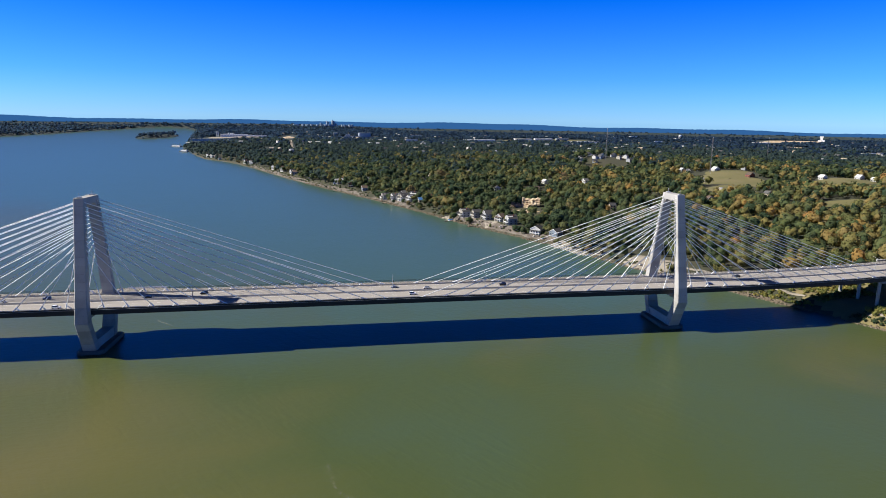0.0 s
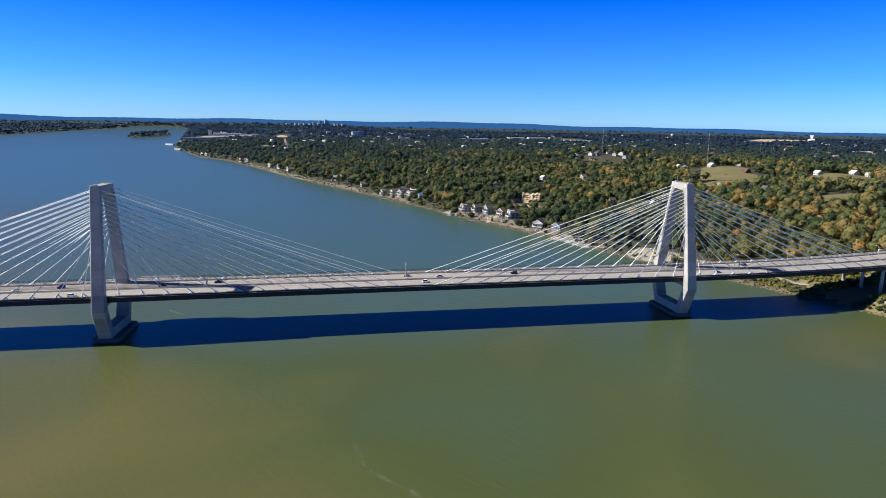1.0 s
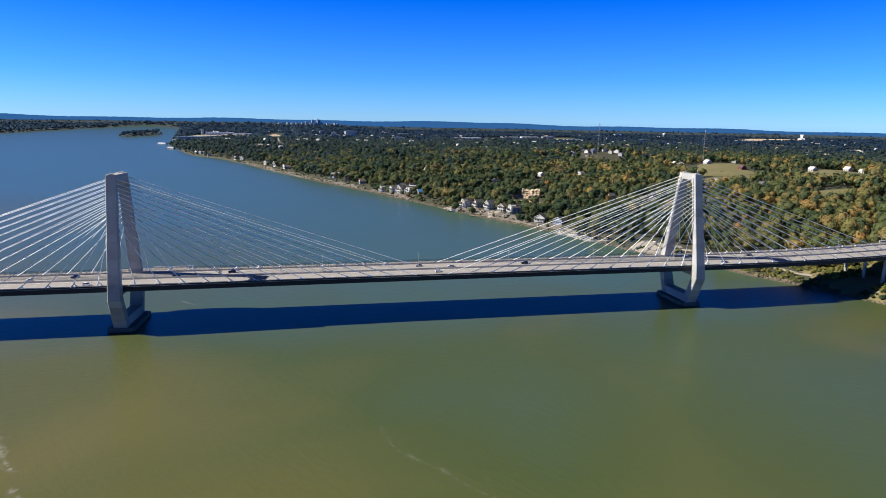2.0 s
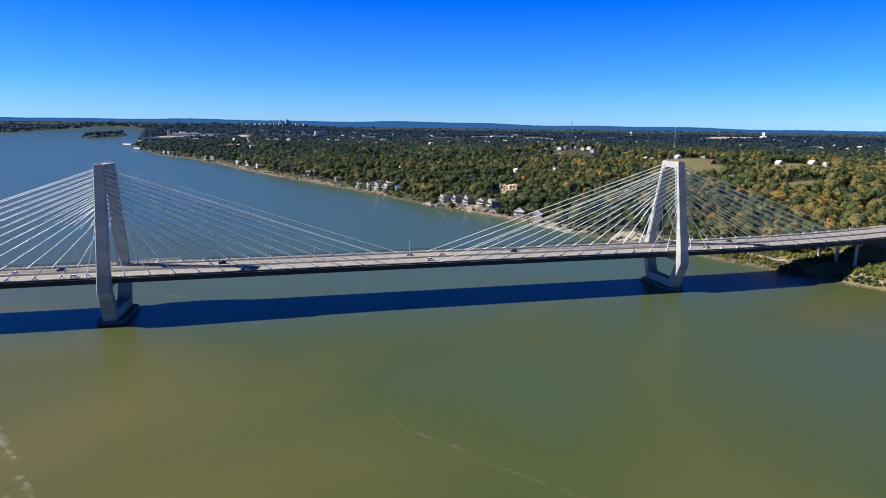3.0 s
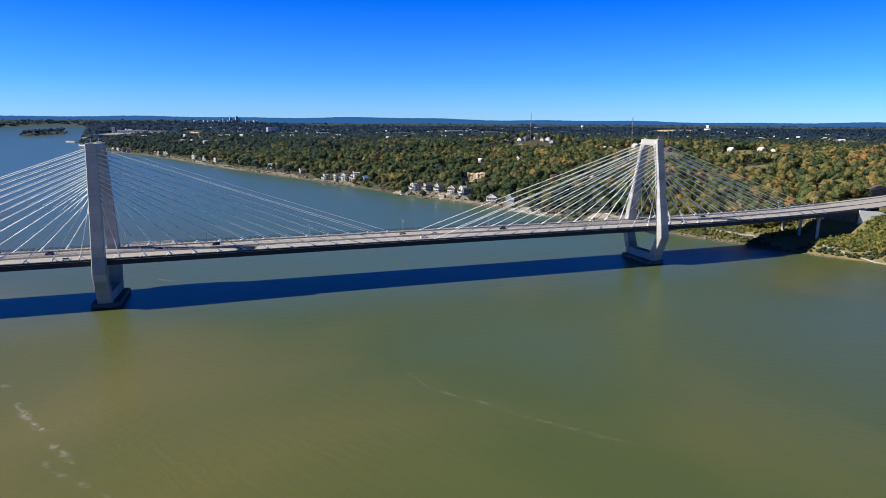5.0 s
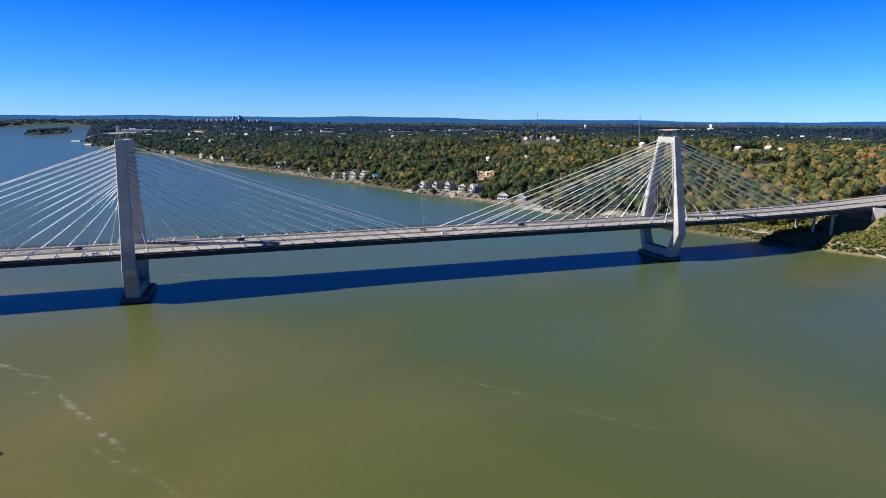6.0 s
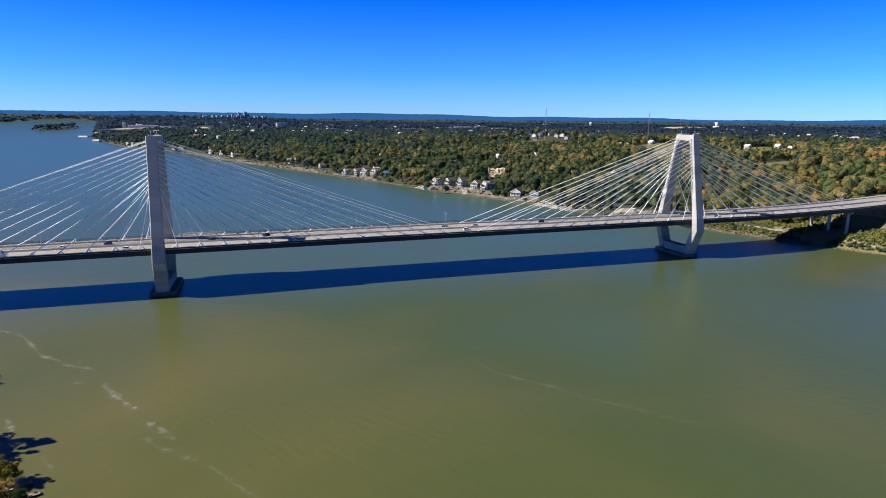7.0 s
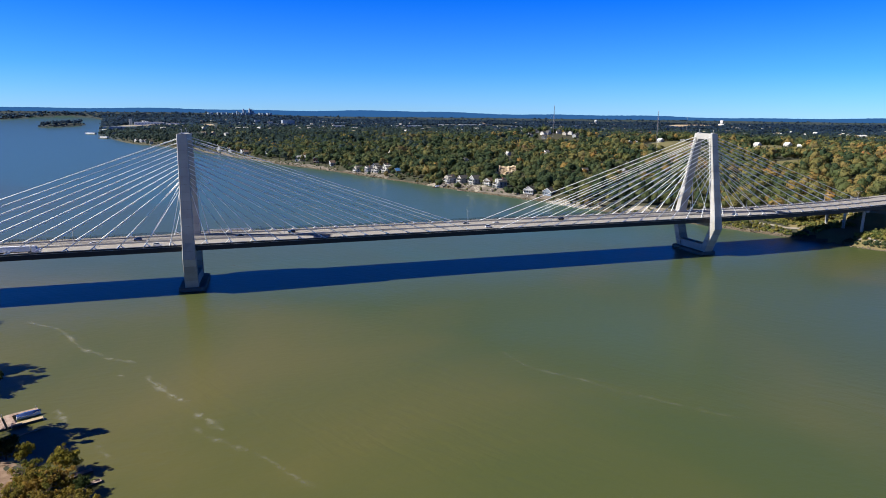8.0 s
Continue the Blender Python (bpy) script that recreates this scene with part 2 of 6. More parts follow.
    bp.inputs["Strength"].default_value, bp.inputs["Distance"].default_value = 0.22, 0.7
    l.new(both.outputs[0], bp.inputs["Height"])
    l.new(bp.outputs[0], b.inputs["Normal"])
    return m


M_GROUND, M_WATER = ground_material(), water_material()
# far ground: canopy shade and blue haze are put into this colour
M_HAZED_FLOOR = material("shaded_hazed_forest_floor", [(0.012, 0.024, 0.028), (0.019, 0.033, 0.036), (0.033, 0.045, 0.045)], 0.012, 0.95, bump_scale=0.2, fine=0.5)
M_DRYGRASS = material("dry_bank_grass", [(0.10, 0.092, 0.040), (0.165, 0.140, 0.060), (0.235, 0.180, 0.090)], 0.05, 0.95, bump_scale=0.7, fine=0.5)


def plain(name, rgb, rough=0.7, metal=0.0):
    return material(name, [tuple(c * 0.85 for c in rgb), tuple(min(1, c * 1.1) for c in rgb)], 0.4, rough, metal, bump_scale=3)


# ---- mesh helpers ----
def part(name, bm, mat, parent=None, label=""):
    me = bpy.data.meshes.new(name)
    bm.to_mesh(me)
    bm.free()
    me.materials.append(mat)
    ob = new(name, me)
    ob.parent = parent
    return tagged(ob, label) if label else ob


def shared(name, me, parent, m=None):
    ob = new(name, me)
    ob.parent = parent
    if m is not None:
        ob.matrix_local = m
    return ob


def thing(name, x, y, z, rz=0.0, label="", category="", group="", kind=""):
    ob = new(name)
    ob.matrix_world = pose(x, y, z, 0, 0, rz)
    return tagged(ob, label, category, group, kind)


def box(bm, x0, x1, y0, y1, z0, z1, bevel=0.0):
    vs = [bm.verts.new(p) for p in ((x0, y0, z0), (x1, y0, z0), (x1, y1, z0), (x0, y1, z0), (x0, y0, z1), (x1, y0, z1), (x1, y1, z1), (x0, y1, z1))]
    fs = [bm.faces.new([vs[i] for i in f]) for f in ((3, 2, 1, 0), (4, 5, 6, 7), (0, 1, 5, 4), (1, 2, 6, 5), (2, 3, 7, 6), (3, 0, 4, 7))]
    if bevel:
        es = {e for f in fs for e in f.edges}
        bmesh.ops.bevel(bm, geom=list(es), offset=bevel, segments=1, affect="EDGES")
    return bm


def solid(bm, rings):
    """A closed body through rings of equally many points."""
    rows = [[bm.verts.new(p) for p in ring] for ring in rings]
    k = len(rows[0])
    for a, b in zip(rows, rows[1:]):
        for i in range(k):
            bm.faces.new((a[i], a[(i + 1) % k], b[(i + 1) % k], b[i]))
    bm.faces.new(rows[0][::-1])
    bm.faces.new(rows[-1])
    return bm


def tube(bm, a, b, r0, r1=None, sides=8):
    a, b = Vector(a), Vector(b)
    r1 = r0 if r1 is None else r1
    q = (b - a).to_track_quat("Z", "Y")
    rings = []
    for p, r in ((a, r0), (b, r1)):
        rings.append([p + q @ Vector((r * math.cos(2 * math.pi * i / sides), r * math.sin(2 * math.pi * i / sides), 0)) for i in range(sides)])
    return solid(bm, rings)


def mesh_np(name, verts, faces, mat, smooth=False, hue=None):
    """A mesh from arrays: verts (n, 3), faces (m, 3 or 4)."""
    me = bpy.data.meshes.new(name)
    k = faces.shape[1]
    me.vertices.add(len(verts))
    me.vertices.foreach_set("co", np.ascontiguousarray(verts, dtype=np.float32).ravel())
    me.loops.add(faces.size)
    me.loops.foreach_set("vertex_index", faces.astype(np.int32).ravel())
    me.polygons.add(len(faces))
    me.polygons.foreach_set("loop_start", np.arange(0, faces.size, k, dtype=np.int32))
    if smooth:
        me.polygons.foreach_set("use_smooth", np.ones(len(faces), dtype=bool))
    me.update(calc_edges=True)
    if hue is not None:
        me.attributes.new("hue", "FLOAT", "POINT").data.foreach_set("value", np.ascontiguousarray(hue, dtype=np.float32))
    me.validate()
    me.materials.append(mat)
    return me


# ---- the lie of the land ----
FAR_SHORE = np.array([(-2400, 9900), (-1900, 8900), (-1450, 7600), (-1110, 6240), (-860, 4800), (-700, 3843), (-478, 2510), (-409, 2255), (-265, 1800), (-165, 1640), (-75, 1430),
                      (10, 1190), (85, 994), (145, 858), (195, 748), (240, 640), (272, 562), (305, 472), (333, 406), (356, 361), (378, 312), (394, 270),
                      (404, 228), (420, 180), (445, 130), (464, 97), (469, 78), (478, 60), (484, 44), (495, 20), (504, 1), (509, -18), (518, -34),
                      (560, -120), (640, -260), (800, -460), (1100, -760), (1500, -1100)], float)
NEAR_SHORE = np.array([(-2300, 10800), (-2080, 8600), (-2000, 7400), (-1900, 6200), (-1800, 4700), (-1775, 3824), (-2000, 2800), (-2136, 2457), (-1600, 1900), (-1050, 1500), (-620, 900), (-330, 420), (-190, 160),
                       (-122, 0), (-108, -40), (-76, -125), (-58, -160), (-36, -188), (-16, -212), (10, -262), (60, -385), (150, -560), (420, -900), (700, -1200)], float)


def side_of(px, py, line):
    """Distance to a line of points; positive on its right-hand side, going along it."""
    best = np.full(px.shape, 1e9)
    sign = np.ones(px.shape)
    for (ax, ay), (bx, by) in zip(line, line[1:]):
        dx, dy = bx - ax, by - ay
        t = np.clip(((px - ax) * dx + (py - ay) * dy) / (dx * dx + dy * dy), 0, 1)
        ex, ey = px - ax - t * dx, py - ay - t * dy
        d = np.hypot(ex, ey)
        cross = dx * (py - ay) - dy * (px - ax)
        nearer = d < best - 1e-9
        best = np.where(nearer, d, best)
        sign = np.where(nearer, np.where(cross < 0, 1.0, -1.0), sign)
    return best * sign


def smooth(a, b, v):
    t = np.clip((v - a) / (b - a), 0, 1)
    return t * t * (3 - 2 * t)


def waves(x, y):
    return (np.sin(x / 173 + 1.3) * np.sin(y / 211 + 0.4) + 0.6 * np.sin(x / 71 + y / 97) + 0.35 * np.sin(x / 31 - y / 43 + 2.0))


ISLAND = (-945.0, 4100.0, 88.0, 470.0)


EYE0 = (80.0, -380.0)
# Fifteen kilometres of river plain: past 2.6 km everything is scaled down evenly towards one point high over the river, to lie within 4.8 km of it.
EYE_Z, NEAR_R, REACH = 112.0, 2600.0, 2140.0


def true_range(r):
    """The distance over the land of what stands r metres off."""
    q = np.clip((np.asarray(r, float) - NEAR_R) / REACH, 0, 0.9985)
    return np.where(np.asarray(r) < NEAR_R, r, NEAR_R - REACH * np.log(1 - q))


def drawn_in(x, y):
    """Where a place of the land stands, and how far it is scaled down."""
    d = math.hypot(x - EYE0[0], y - EYE0[1])
    k = 1.0 if d < NEAR_R else (NEAR_R + REACH * (1 - math.exp((NEAR_R - d) / REACH))) / d
    return EYE0[0] + (x - EYE0[0]) * k, EYE0[1] + (y - EYE0[1]) * k, k


def shrink_at(px, py):
    r = np.hypot(np.asarray(px, float) - EYE0[0], np.asarray(py, float) - EYE0[1])
    return np.maximum(r, 1e-6) / np.maximum(true_range(r), 1e-6)


def fall(px, py):
    """How far the eastern plain falls away towards the foot of the ridge."""
    k = shrink_at(px, py)
    tx, ty = (np.asarray(px, float) - EYE0[0]) / k, (np.asarray(py, float) - EYE0[1]) / k
    return 62 * k * smooth(5600, 8600, np.hypot(tx, ty)) * smooth(-200, 1800, tx)


def land(px, py):
    """Height of the ground where it stands."""
    px, py = np.asarray(px, float), np.asarray(py, float)
    k = shrink_at(px, py)
    return EYE_Z - (EYE_Z - true_land(EYE0[0] + (px - EYE0[0]) / k, EYE0[1] + (py - EYE0[1]) / k)) * k - fall(px, py)


def above_river(px, py, z):
    """Height over the water, at full size."""
    return EYE_Z - (EYE_Z - z - fall(px, py)) / shrink_at(px, py)


def true_land(px, py):
    """Height of the ground; below zero under the river."""
    px, py = np.asarray(px, float), np.asarray(py, float)
    wob = 2.2 * np.sin(px / 9.0 + py / 13.0) + 1.5 * np.sin(px / 4.1 - py / 5.3)
    df = -side_of(px, py, FAR_SHORE) + wob
    dn = side_of(px, py, NEAR_SHORE) + wob
    d = np.maximum(df, dn)
    h = np.where(d > 0, 2.0 * smooth(-1, 5, d) + 5.6 * smooth(4, 26, d) + 2.0 * smooth(30, 80, d), np.maximum(-3.0, d * 0.25 - 0.15))
    hill = 26 * smooth(70, 520, d) + 22 * smooth(600, 3600, d) + waves(px, py) * (1.0 * smooth(60, 200, d) + 3.5 * smooth(250, 900, d))
    hill = hill + 15 * np.exp(-(((px - 1040) / 190) ** 2 + ((py - 920) / 210) ** 2)) + 19 * np.exp(-(((px - 785) / 130) ** 2 + ((py - 1050) / 90) ** 2)) + 9 * np.exp(-(((px - 985) / 110) ** 2 + ((py - 570) / 90) ** 2)) + 11 * np.exp(-(((px - 865) / 90) ** 2 + ((py - 700) / 90) ** 2)) + 5 * np.exp(-(((px - 840) / 70) ** 2 + ((py - 390) / 60) ** 2))
    plain = smooth(1450, 2900, np.hypot(px - 80, py + 380))
    hill = hill * (1 - plain) + (9 + 1.2 * waves(px, py)) * plain * smooth(60, 300, d)
    h = h + np.where(d > 0, np.where(df > dn, hill, 0.25 * hill), 0)
    h = np.where(d > 150, np.maximum(h, 5.0 + 1.5 * np.sin(px / 57) * np.sin(py / 83)), h)
    # the embankment that carries the road to the bridge
    swing = 3.0e-4 * np.maximum(0, px - 372) ** 2
    across = 1 - smooth(22, 82, np.abs(py - 20 - swing))
    rise = 23.0 * smooth(546, 622, px) * across
    h = np.where((df > 0) & (px < 1200), np.maximum(h, np.minimum(h + rise, np.maximum(h, 27.0 + 0.02 * (px - 574)))), h)
    # a shelf of open ground beside the water below the road
    shelf = (1 - smooth(60, 110, np.hypot((px - 500) / 1.0, (py - 120) / 1.3)))
    h = np.where((df > 0) & (py > 55), h * (1 - shelf) + np.minimum(h, 7.0) * shelf, h)
    ix, iy, ia, ib = ISLAND
    e = 1 - np.hypot((px - ix) / ia, (py - iy) / ib)
    return np.where(e > 0, 12 * smooth(0, 0.30, e), h)


def ground_z(x, y):
    return float(land(np.array([x]), np.array([y]))[0])


def build_ground():
    az = np.radians(np.concatenate([np.linspace(-48, 62, 400), np.linspace(62, 312, 50)[1:-1]]))
    r = np.concatenate([np.linspace(0.5, 160, 10), np.linspace(160, 340, 36)[1:], np.linspace(340, 1000, 100)[1:], np.geomspace(1000, 4736, 90)[1:]])
    rr, aa = np.meshgrid(r, az, indexing="ij")
    x, y = EYE0[0] + rr * np.sin(aa), EYE0[1] + rr * np.cos(aa)
    z = land(x, y)
    v = np.stack([x, y, z], -1).reshape(-1, 3)
    nr, na = len(r), len(az)
    i = np.arange(nr - 1)[:, None] * na + np.arange(na)[None, :]
    j = np.arange(nr - 1)[:, None] * na + (np.arange(na)[None, :] + 1) % na
    f = np.stack([i, j, j + na, i + na], -1).reshape(-1, 4)[:, ::-1]
    me = mesh_np("ground", v, f, M_GROUND, smooth=True)
    me.materials.append(M_HAZED_FLOOR)
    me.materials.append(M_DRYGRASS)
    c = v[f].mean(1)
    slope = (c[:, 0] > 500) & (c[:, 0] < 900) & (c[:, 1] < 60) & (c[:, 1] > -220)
    # past 2.5 km the floor has its shade and haze in the colour
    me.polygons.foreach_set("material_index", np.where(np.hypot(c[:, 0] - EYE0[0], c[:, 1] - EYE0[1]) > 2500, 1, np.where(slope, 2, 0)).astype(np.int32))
    ob = new("ground", me)
    tagged(ob, "wooded river banks with dry grass and gravel edges", "ground", kind="structure")


def build_water():
    n = 192
    r = np.concatenate([[400.0, 1500.0], np.linspace(2600, 4736, 60)])
    z = EYE_Z - EYE_Z * r / true_range(r)
    a = np.arange(n) * 2 * math.pi / n
    v = np.stack([EYE0[0] + r[:, None] * np.sin(a), EYE0[1] + r[:, None] * np.cos(a), np.repeat(z[:, None], n, 1)], -1).reshape(-1, 3)
    sunk = fall(v[:, 0], v[:, 1])
    v[:, 2] -= sunk + 4 * (sunk > 0.5)
    v = np.concatenate([v, [(EYE0[0], EYE0[1], 0.0)]])
    i = (np.arange(len(r) - 1)[:, None] * n + np.arange(n)).ravel()
    j = (np.arange(len(r) - 1)[:, None] * n + (np.arange(n) + 1) % n).ravel()
    mid = np.full(n, len(v) - 1)
    f = np.concatenate([np.stack([i, i + n, j + n], -1), np.stack([i, j + n, j], -1), np.stack([np.arange(n), (np.arange(n) + 1) % n, mid], -1)])
    tagged(new("water", mesh_np("water", v, f, M_WATER, smooth=True)), "wide calm river of muddy olive green water", "river", kind="structure")


build_ground()
build_water()


def build_ridges():
    """Hills on the skyline, too far off to shift; their haze is a blue glow put into the material."""
    m = bpy.data.materials.new("hazed_far_hills")
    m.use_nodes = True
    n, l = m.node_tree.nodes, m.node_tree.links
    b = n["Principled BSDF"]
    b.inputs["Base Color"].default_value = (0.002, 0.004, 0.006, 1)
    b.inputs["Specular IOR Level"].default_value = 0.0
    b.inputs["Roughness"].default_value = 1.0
    # distance haze, put in as emission
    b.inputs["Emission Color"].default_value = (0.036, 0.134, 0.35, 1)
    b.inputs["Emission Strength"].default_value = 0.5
    # the wooded foot: the same hazy glow, darker
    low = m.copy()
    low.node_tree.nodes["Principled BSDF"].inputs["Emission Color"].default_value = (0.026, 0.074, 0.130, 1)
    rnd = random.Random(5)
    bm = bmesh.new()
    last = None
    for k in range(0, 601):
        a = radians(-48 + 130 * k / 600)
        f = k / 600
        top = 113 - 52 * (f - 0.28) + 4 * math.sin(f * 17) + 4 * math.sin(f * 41 + 1) + 2.5 * math.sin(f * 97 + 2) + rnd.uniform(-1, 1)
        p = (EYE0[0] + 4772 * math.sin(a), EYE0[1] + 4772 * math.cos(a))
        q = (EYE0[0] + 4800 * math.sin(a), EYE0[1] + 4800 * math.cos(a))
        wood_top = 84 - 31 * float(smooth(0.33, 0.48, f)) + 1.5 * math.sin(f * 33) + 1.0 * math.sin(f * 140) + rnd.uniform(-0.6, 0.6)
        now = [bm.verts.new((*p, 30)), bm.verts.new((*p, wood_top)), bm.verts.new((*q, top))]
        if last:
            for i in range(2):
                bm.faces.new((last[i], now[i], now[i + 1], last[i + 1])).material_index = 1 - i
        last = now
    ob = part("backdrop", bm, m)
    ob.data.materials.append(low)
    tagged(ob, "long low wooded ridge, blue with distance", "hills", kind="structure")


build_ridges()

# ---- the bridge ----
YC = 17.4            # middle of the roadway between the cable planes
SPAN = 366.0
PROFILE = [(-420, 25.4), (0, 27.1), (183, 27.7), (366, 27.9), (430, 28.1), (500, 28.7), (540, 29.2), (620, 30.7), (700, 32.4), (800, 34.0), (1100, 38.0)]


def bend(x):
    """How far the deck swings away past the second pylon."""
    return 3.0e-4 * max(0.0, x - 372.0) ** 2


def deck_z(x):
    xs, zs = [p[0] for p in PROFILE], [p[1] for p in PROFILE]
    return float(np.mean([np.interp(x + o, xs, zs) for o in (-40, -20, 0, 20, 40)]))


def sweep(bm, section, x0, x1, step=12.0):
    """A body of constant section (y, height above the road) along the deck."""
    n = max(1, round((x1 - x0) / step))
    rings = []
    for k in range(n + 1):
        x = x0 + (x1 - x0) * k / n
        rings.append([(x, y + bend(x), deck_z(x) + h) for y, h in section])
    return solid(bm, rings)


bridge = thing("cable_stayed_bridge", 0, YC, 0, 0, "long cable-stayed road bridge with two pale concrete pylons over a river", "bridge")
BRIDGE_INV = Matrix.Translation((0, -YC, 0))


def bridge_part(name, bm, mat, parent=None, label=""):
    bmesh.ops.recalc_face_normals(bm, faces=bm.faces)
    bm.transform(BRIDGE_INV)
    return part(name, bm, mat, parent or bridge, label)


def rect(y0, y1, h0, h1):
    return [(y0, h0), (y1, h0), (y1, h1), (y0, h1)]


X_L, X_R = -420.0, 586.0
deck = bridge_part("deck", sweep(bmesh.new(), rect(-0.5, 35.4, -0.45, 0), X_L, X_R), M_DECK, label="grey-tan concrete roadway with four lanes")
for y in (-0.75, 35.65):
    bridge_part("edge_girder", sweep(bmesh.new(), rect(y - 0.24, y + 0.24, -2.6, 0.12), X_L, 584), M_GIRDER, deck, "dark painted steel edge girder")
bridge_part("kerb", sweep(bmesh.new(), rect(-0.98, -0.5, 0.13, 0.32), X_L, X_R), M_BARRIER, deck, "pale concrete kerb along the deck edge")
bridge_part("parapet", sweep(bmesh.new(), rect(-0.72, -0.62, 0.33, 0.95), X_L, X_R), M_GIRDER, deck, "dark panelled parapet along the deck edge")
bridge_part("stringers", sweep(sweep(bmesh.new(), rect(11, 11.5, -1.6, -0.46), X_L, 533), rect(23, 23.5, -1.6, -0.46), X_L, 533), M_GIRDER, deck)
bm = bmesh.new()
for k in range(212):
    x = X_L + 4.5 * k
    box(bm, x, x + 0.4, -0.5 + bend(x), 35.4 + bend(x), deck_z(x) - 2.0, deck_z(x) - 0.5)
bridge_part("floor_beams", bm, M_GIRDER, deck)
bridge_part("path_slab", sweep(bmesh.new(), rect(35.895, 42.0, -0.35, 0.05), X_L, 700), M_DECK, deck, "concrete walkway along the bridge")
bridge_part("path_edge_beam", sweep(bmesh.new(), rect(41.4, 41.9, -1.4, -0.36), X_L, 533), M_GIRDER, deck)
for y in (1.5, 33.6):
    bridge_part("barrier", sweep(bmesh.new(), [(y - 0.3, 0.003), (y + 0.3, 0.003), (y + 0.12, 0.9), (y - 0.12, 0.9)], X_L, X_R), M_BARRIER, deck, "concrete safety barrier beside the roadway")
bridge_part("median_barrier", sweep(bmesh.new(), [(YC - 0.4, 0.003), (YC + 0.4, 0.003), (YC + 0.14, 1.05), (YC - 0.14, 1.05)], X_L, X_R), M_BARRIER, deck)
for y, h in ((-0.6, 1.25), (36.2, 1.2), (41.8, 1.35)):
    bm = bmesh.new()
    for hh in (h, h * 0.66, h * 0.33):
        sweep(bm, rect(y - 0.05, y + 0.05, hh - 0.05, hh + 0.05), X_L, X_R, 24)
    k = X_L
    while k < X_R:
        box(bm, k, k + 0.12, y - 0.07 + bend(k), y + 0.07 + bend(k), deck_z(k), deck_z(k) + h + 0.1)
        k += 3.0
    bridge_part("railing", bm, M_STEEL if y < 0 else M_GIRDER, deck, "grey metal railing" if y < 0 else "dark metal railing")
# lane lines
M_PAINT = plain("lane_paint", (0.75, 0.74, 0.7), 0.6)
for y in (3.4, YC - 1.9, YC + 1.9, 31.4):
    bridge_part("lane_line", sweep(bmesh.new(), rect(y - 0.09, y + 0.09, 0.004, 0.012), X_L, X_R), M_PAINT, deck)
dash = bpy.data.meshes.new("lane_dash")
bm = box(bmesh.new(), 0, 3.0, -0.08, 0.08, 0.004, 0.012)
bm.to_mesh(dash)
bm.free()
dash.materials.append(M_PAINT)
for y in (7.1, 10.8, 24.0, 27.7):
    k = X_L + 8
    while k < X_R:
        shared("lane_dash", dash, deck, Matrix.Translation((k, y + bend(k) - YC, deck_z(k) + 0.002)))
        k += 14.0
# a bay where walkers can stop, behind the first pylon
prof = [(-16, 42.0), (44, 42.0), (28, 45.4), (8, 46.4), (-8, 45.4)]
bridge_part("overlook", solid(bmesh.new(), [[(px, yy, deck_z(20) + dz) for px, yy in prof] for dz in (-0.6, 0.1)]), M_DECK, deck)
bm = bmesh.new()
for k in range(13):
    box(bm, 10 + k * 1.95, 10.15 + k * 1.95, 44.7, 44.9, deck_z(20) + 0.1, deck_z(20) + 1.4)
box(bm, 10, 34, 44.75, 44.85, deck_z(20) + 0.3, deck_z(20) + 1.3)
bridge_part("overlook_screen", bm, M_CABLE, deck, "pale screen round the lookout bay")

# pylon: (height, outer y from the middle, depth in y, half width in x)
LEG = [(2.4, 16.0, 5.2, 3.8), (20.8, 24.0, 5.9, 3.55), (30.0, 22.3, 5.1, 3.3), (60.0, 15.7, 4.1, 3.0), (90.4, 9.3, 3.4, 2.8)]


def mid(z):
    """Middle of the pylons at a height."""
    return 16.7 - 1.6 * z / 90.4



def leg_at(z):
    hs = [r[0] for r in LEG]
    return [float(np.interp(z, hs, [r[i] for r in LEG])) for i in (1, 2, 3)]


def leg_ring(z, s, inset=0.0):
    """Section of a leg, its outer corners cut off; s: -1 front, 1 back."""
    o, d, w = leg_at(z)
    o, d, w = o - inset, d - 2 * inset, w - inset
    c = 0.35
    ys = [(w, o - d), (w, o - c), (w - c, o), (-w + c, o), (-w, o - c), (-w, o - d)]
    return [(x, mid(z) + s * y, z) for x, y in ys]


def skewed(x, y, lean):
    """The back leg of a pylon stands a little further along the bridge than its front leg."""
    return x + lean * (0.5 + 0.5 * min(1.0, max(-1.0, y / 6.0)))


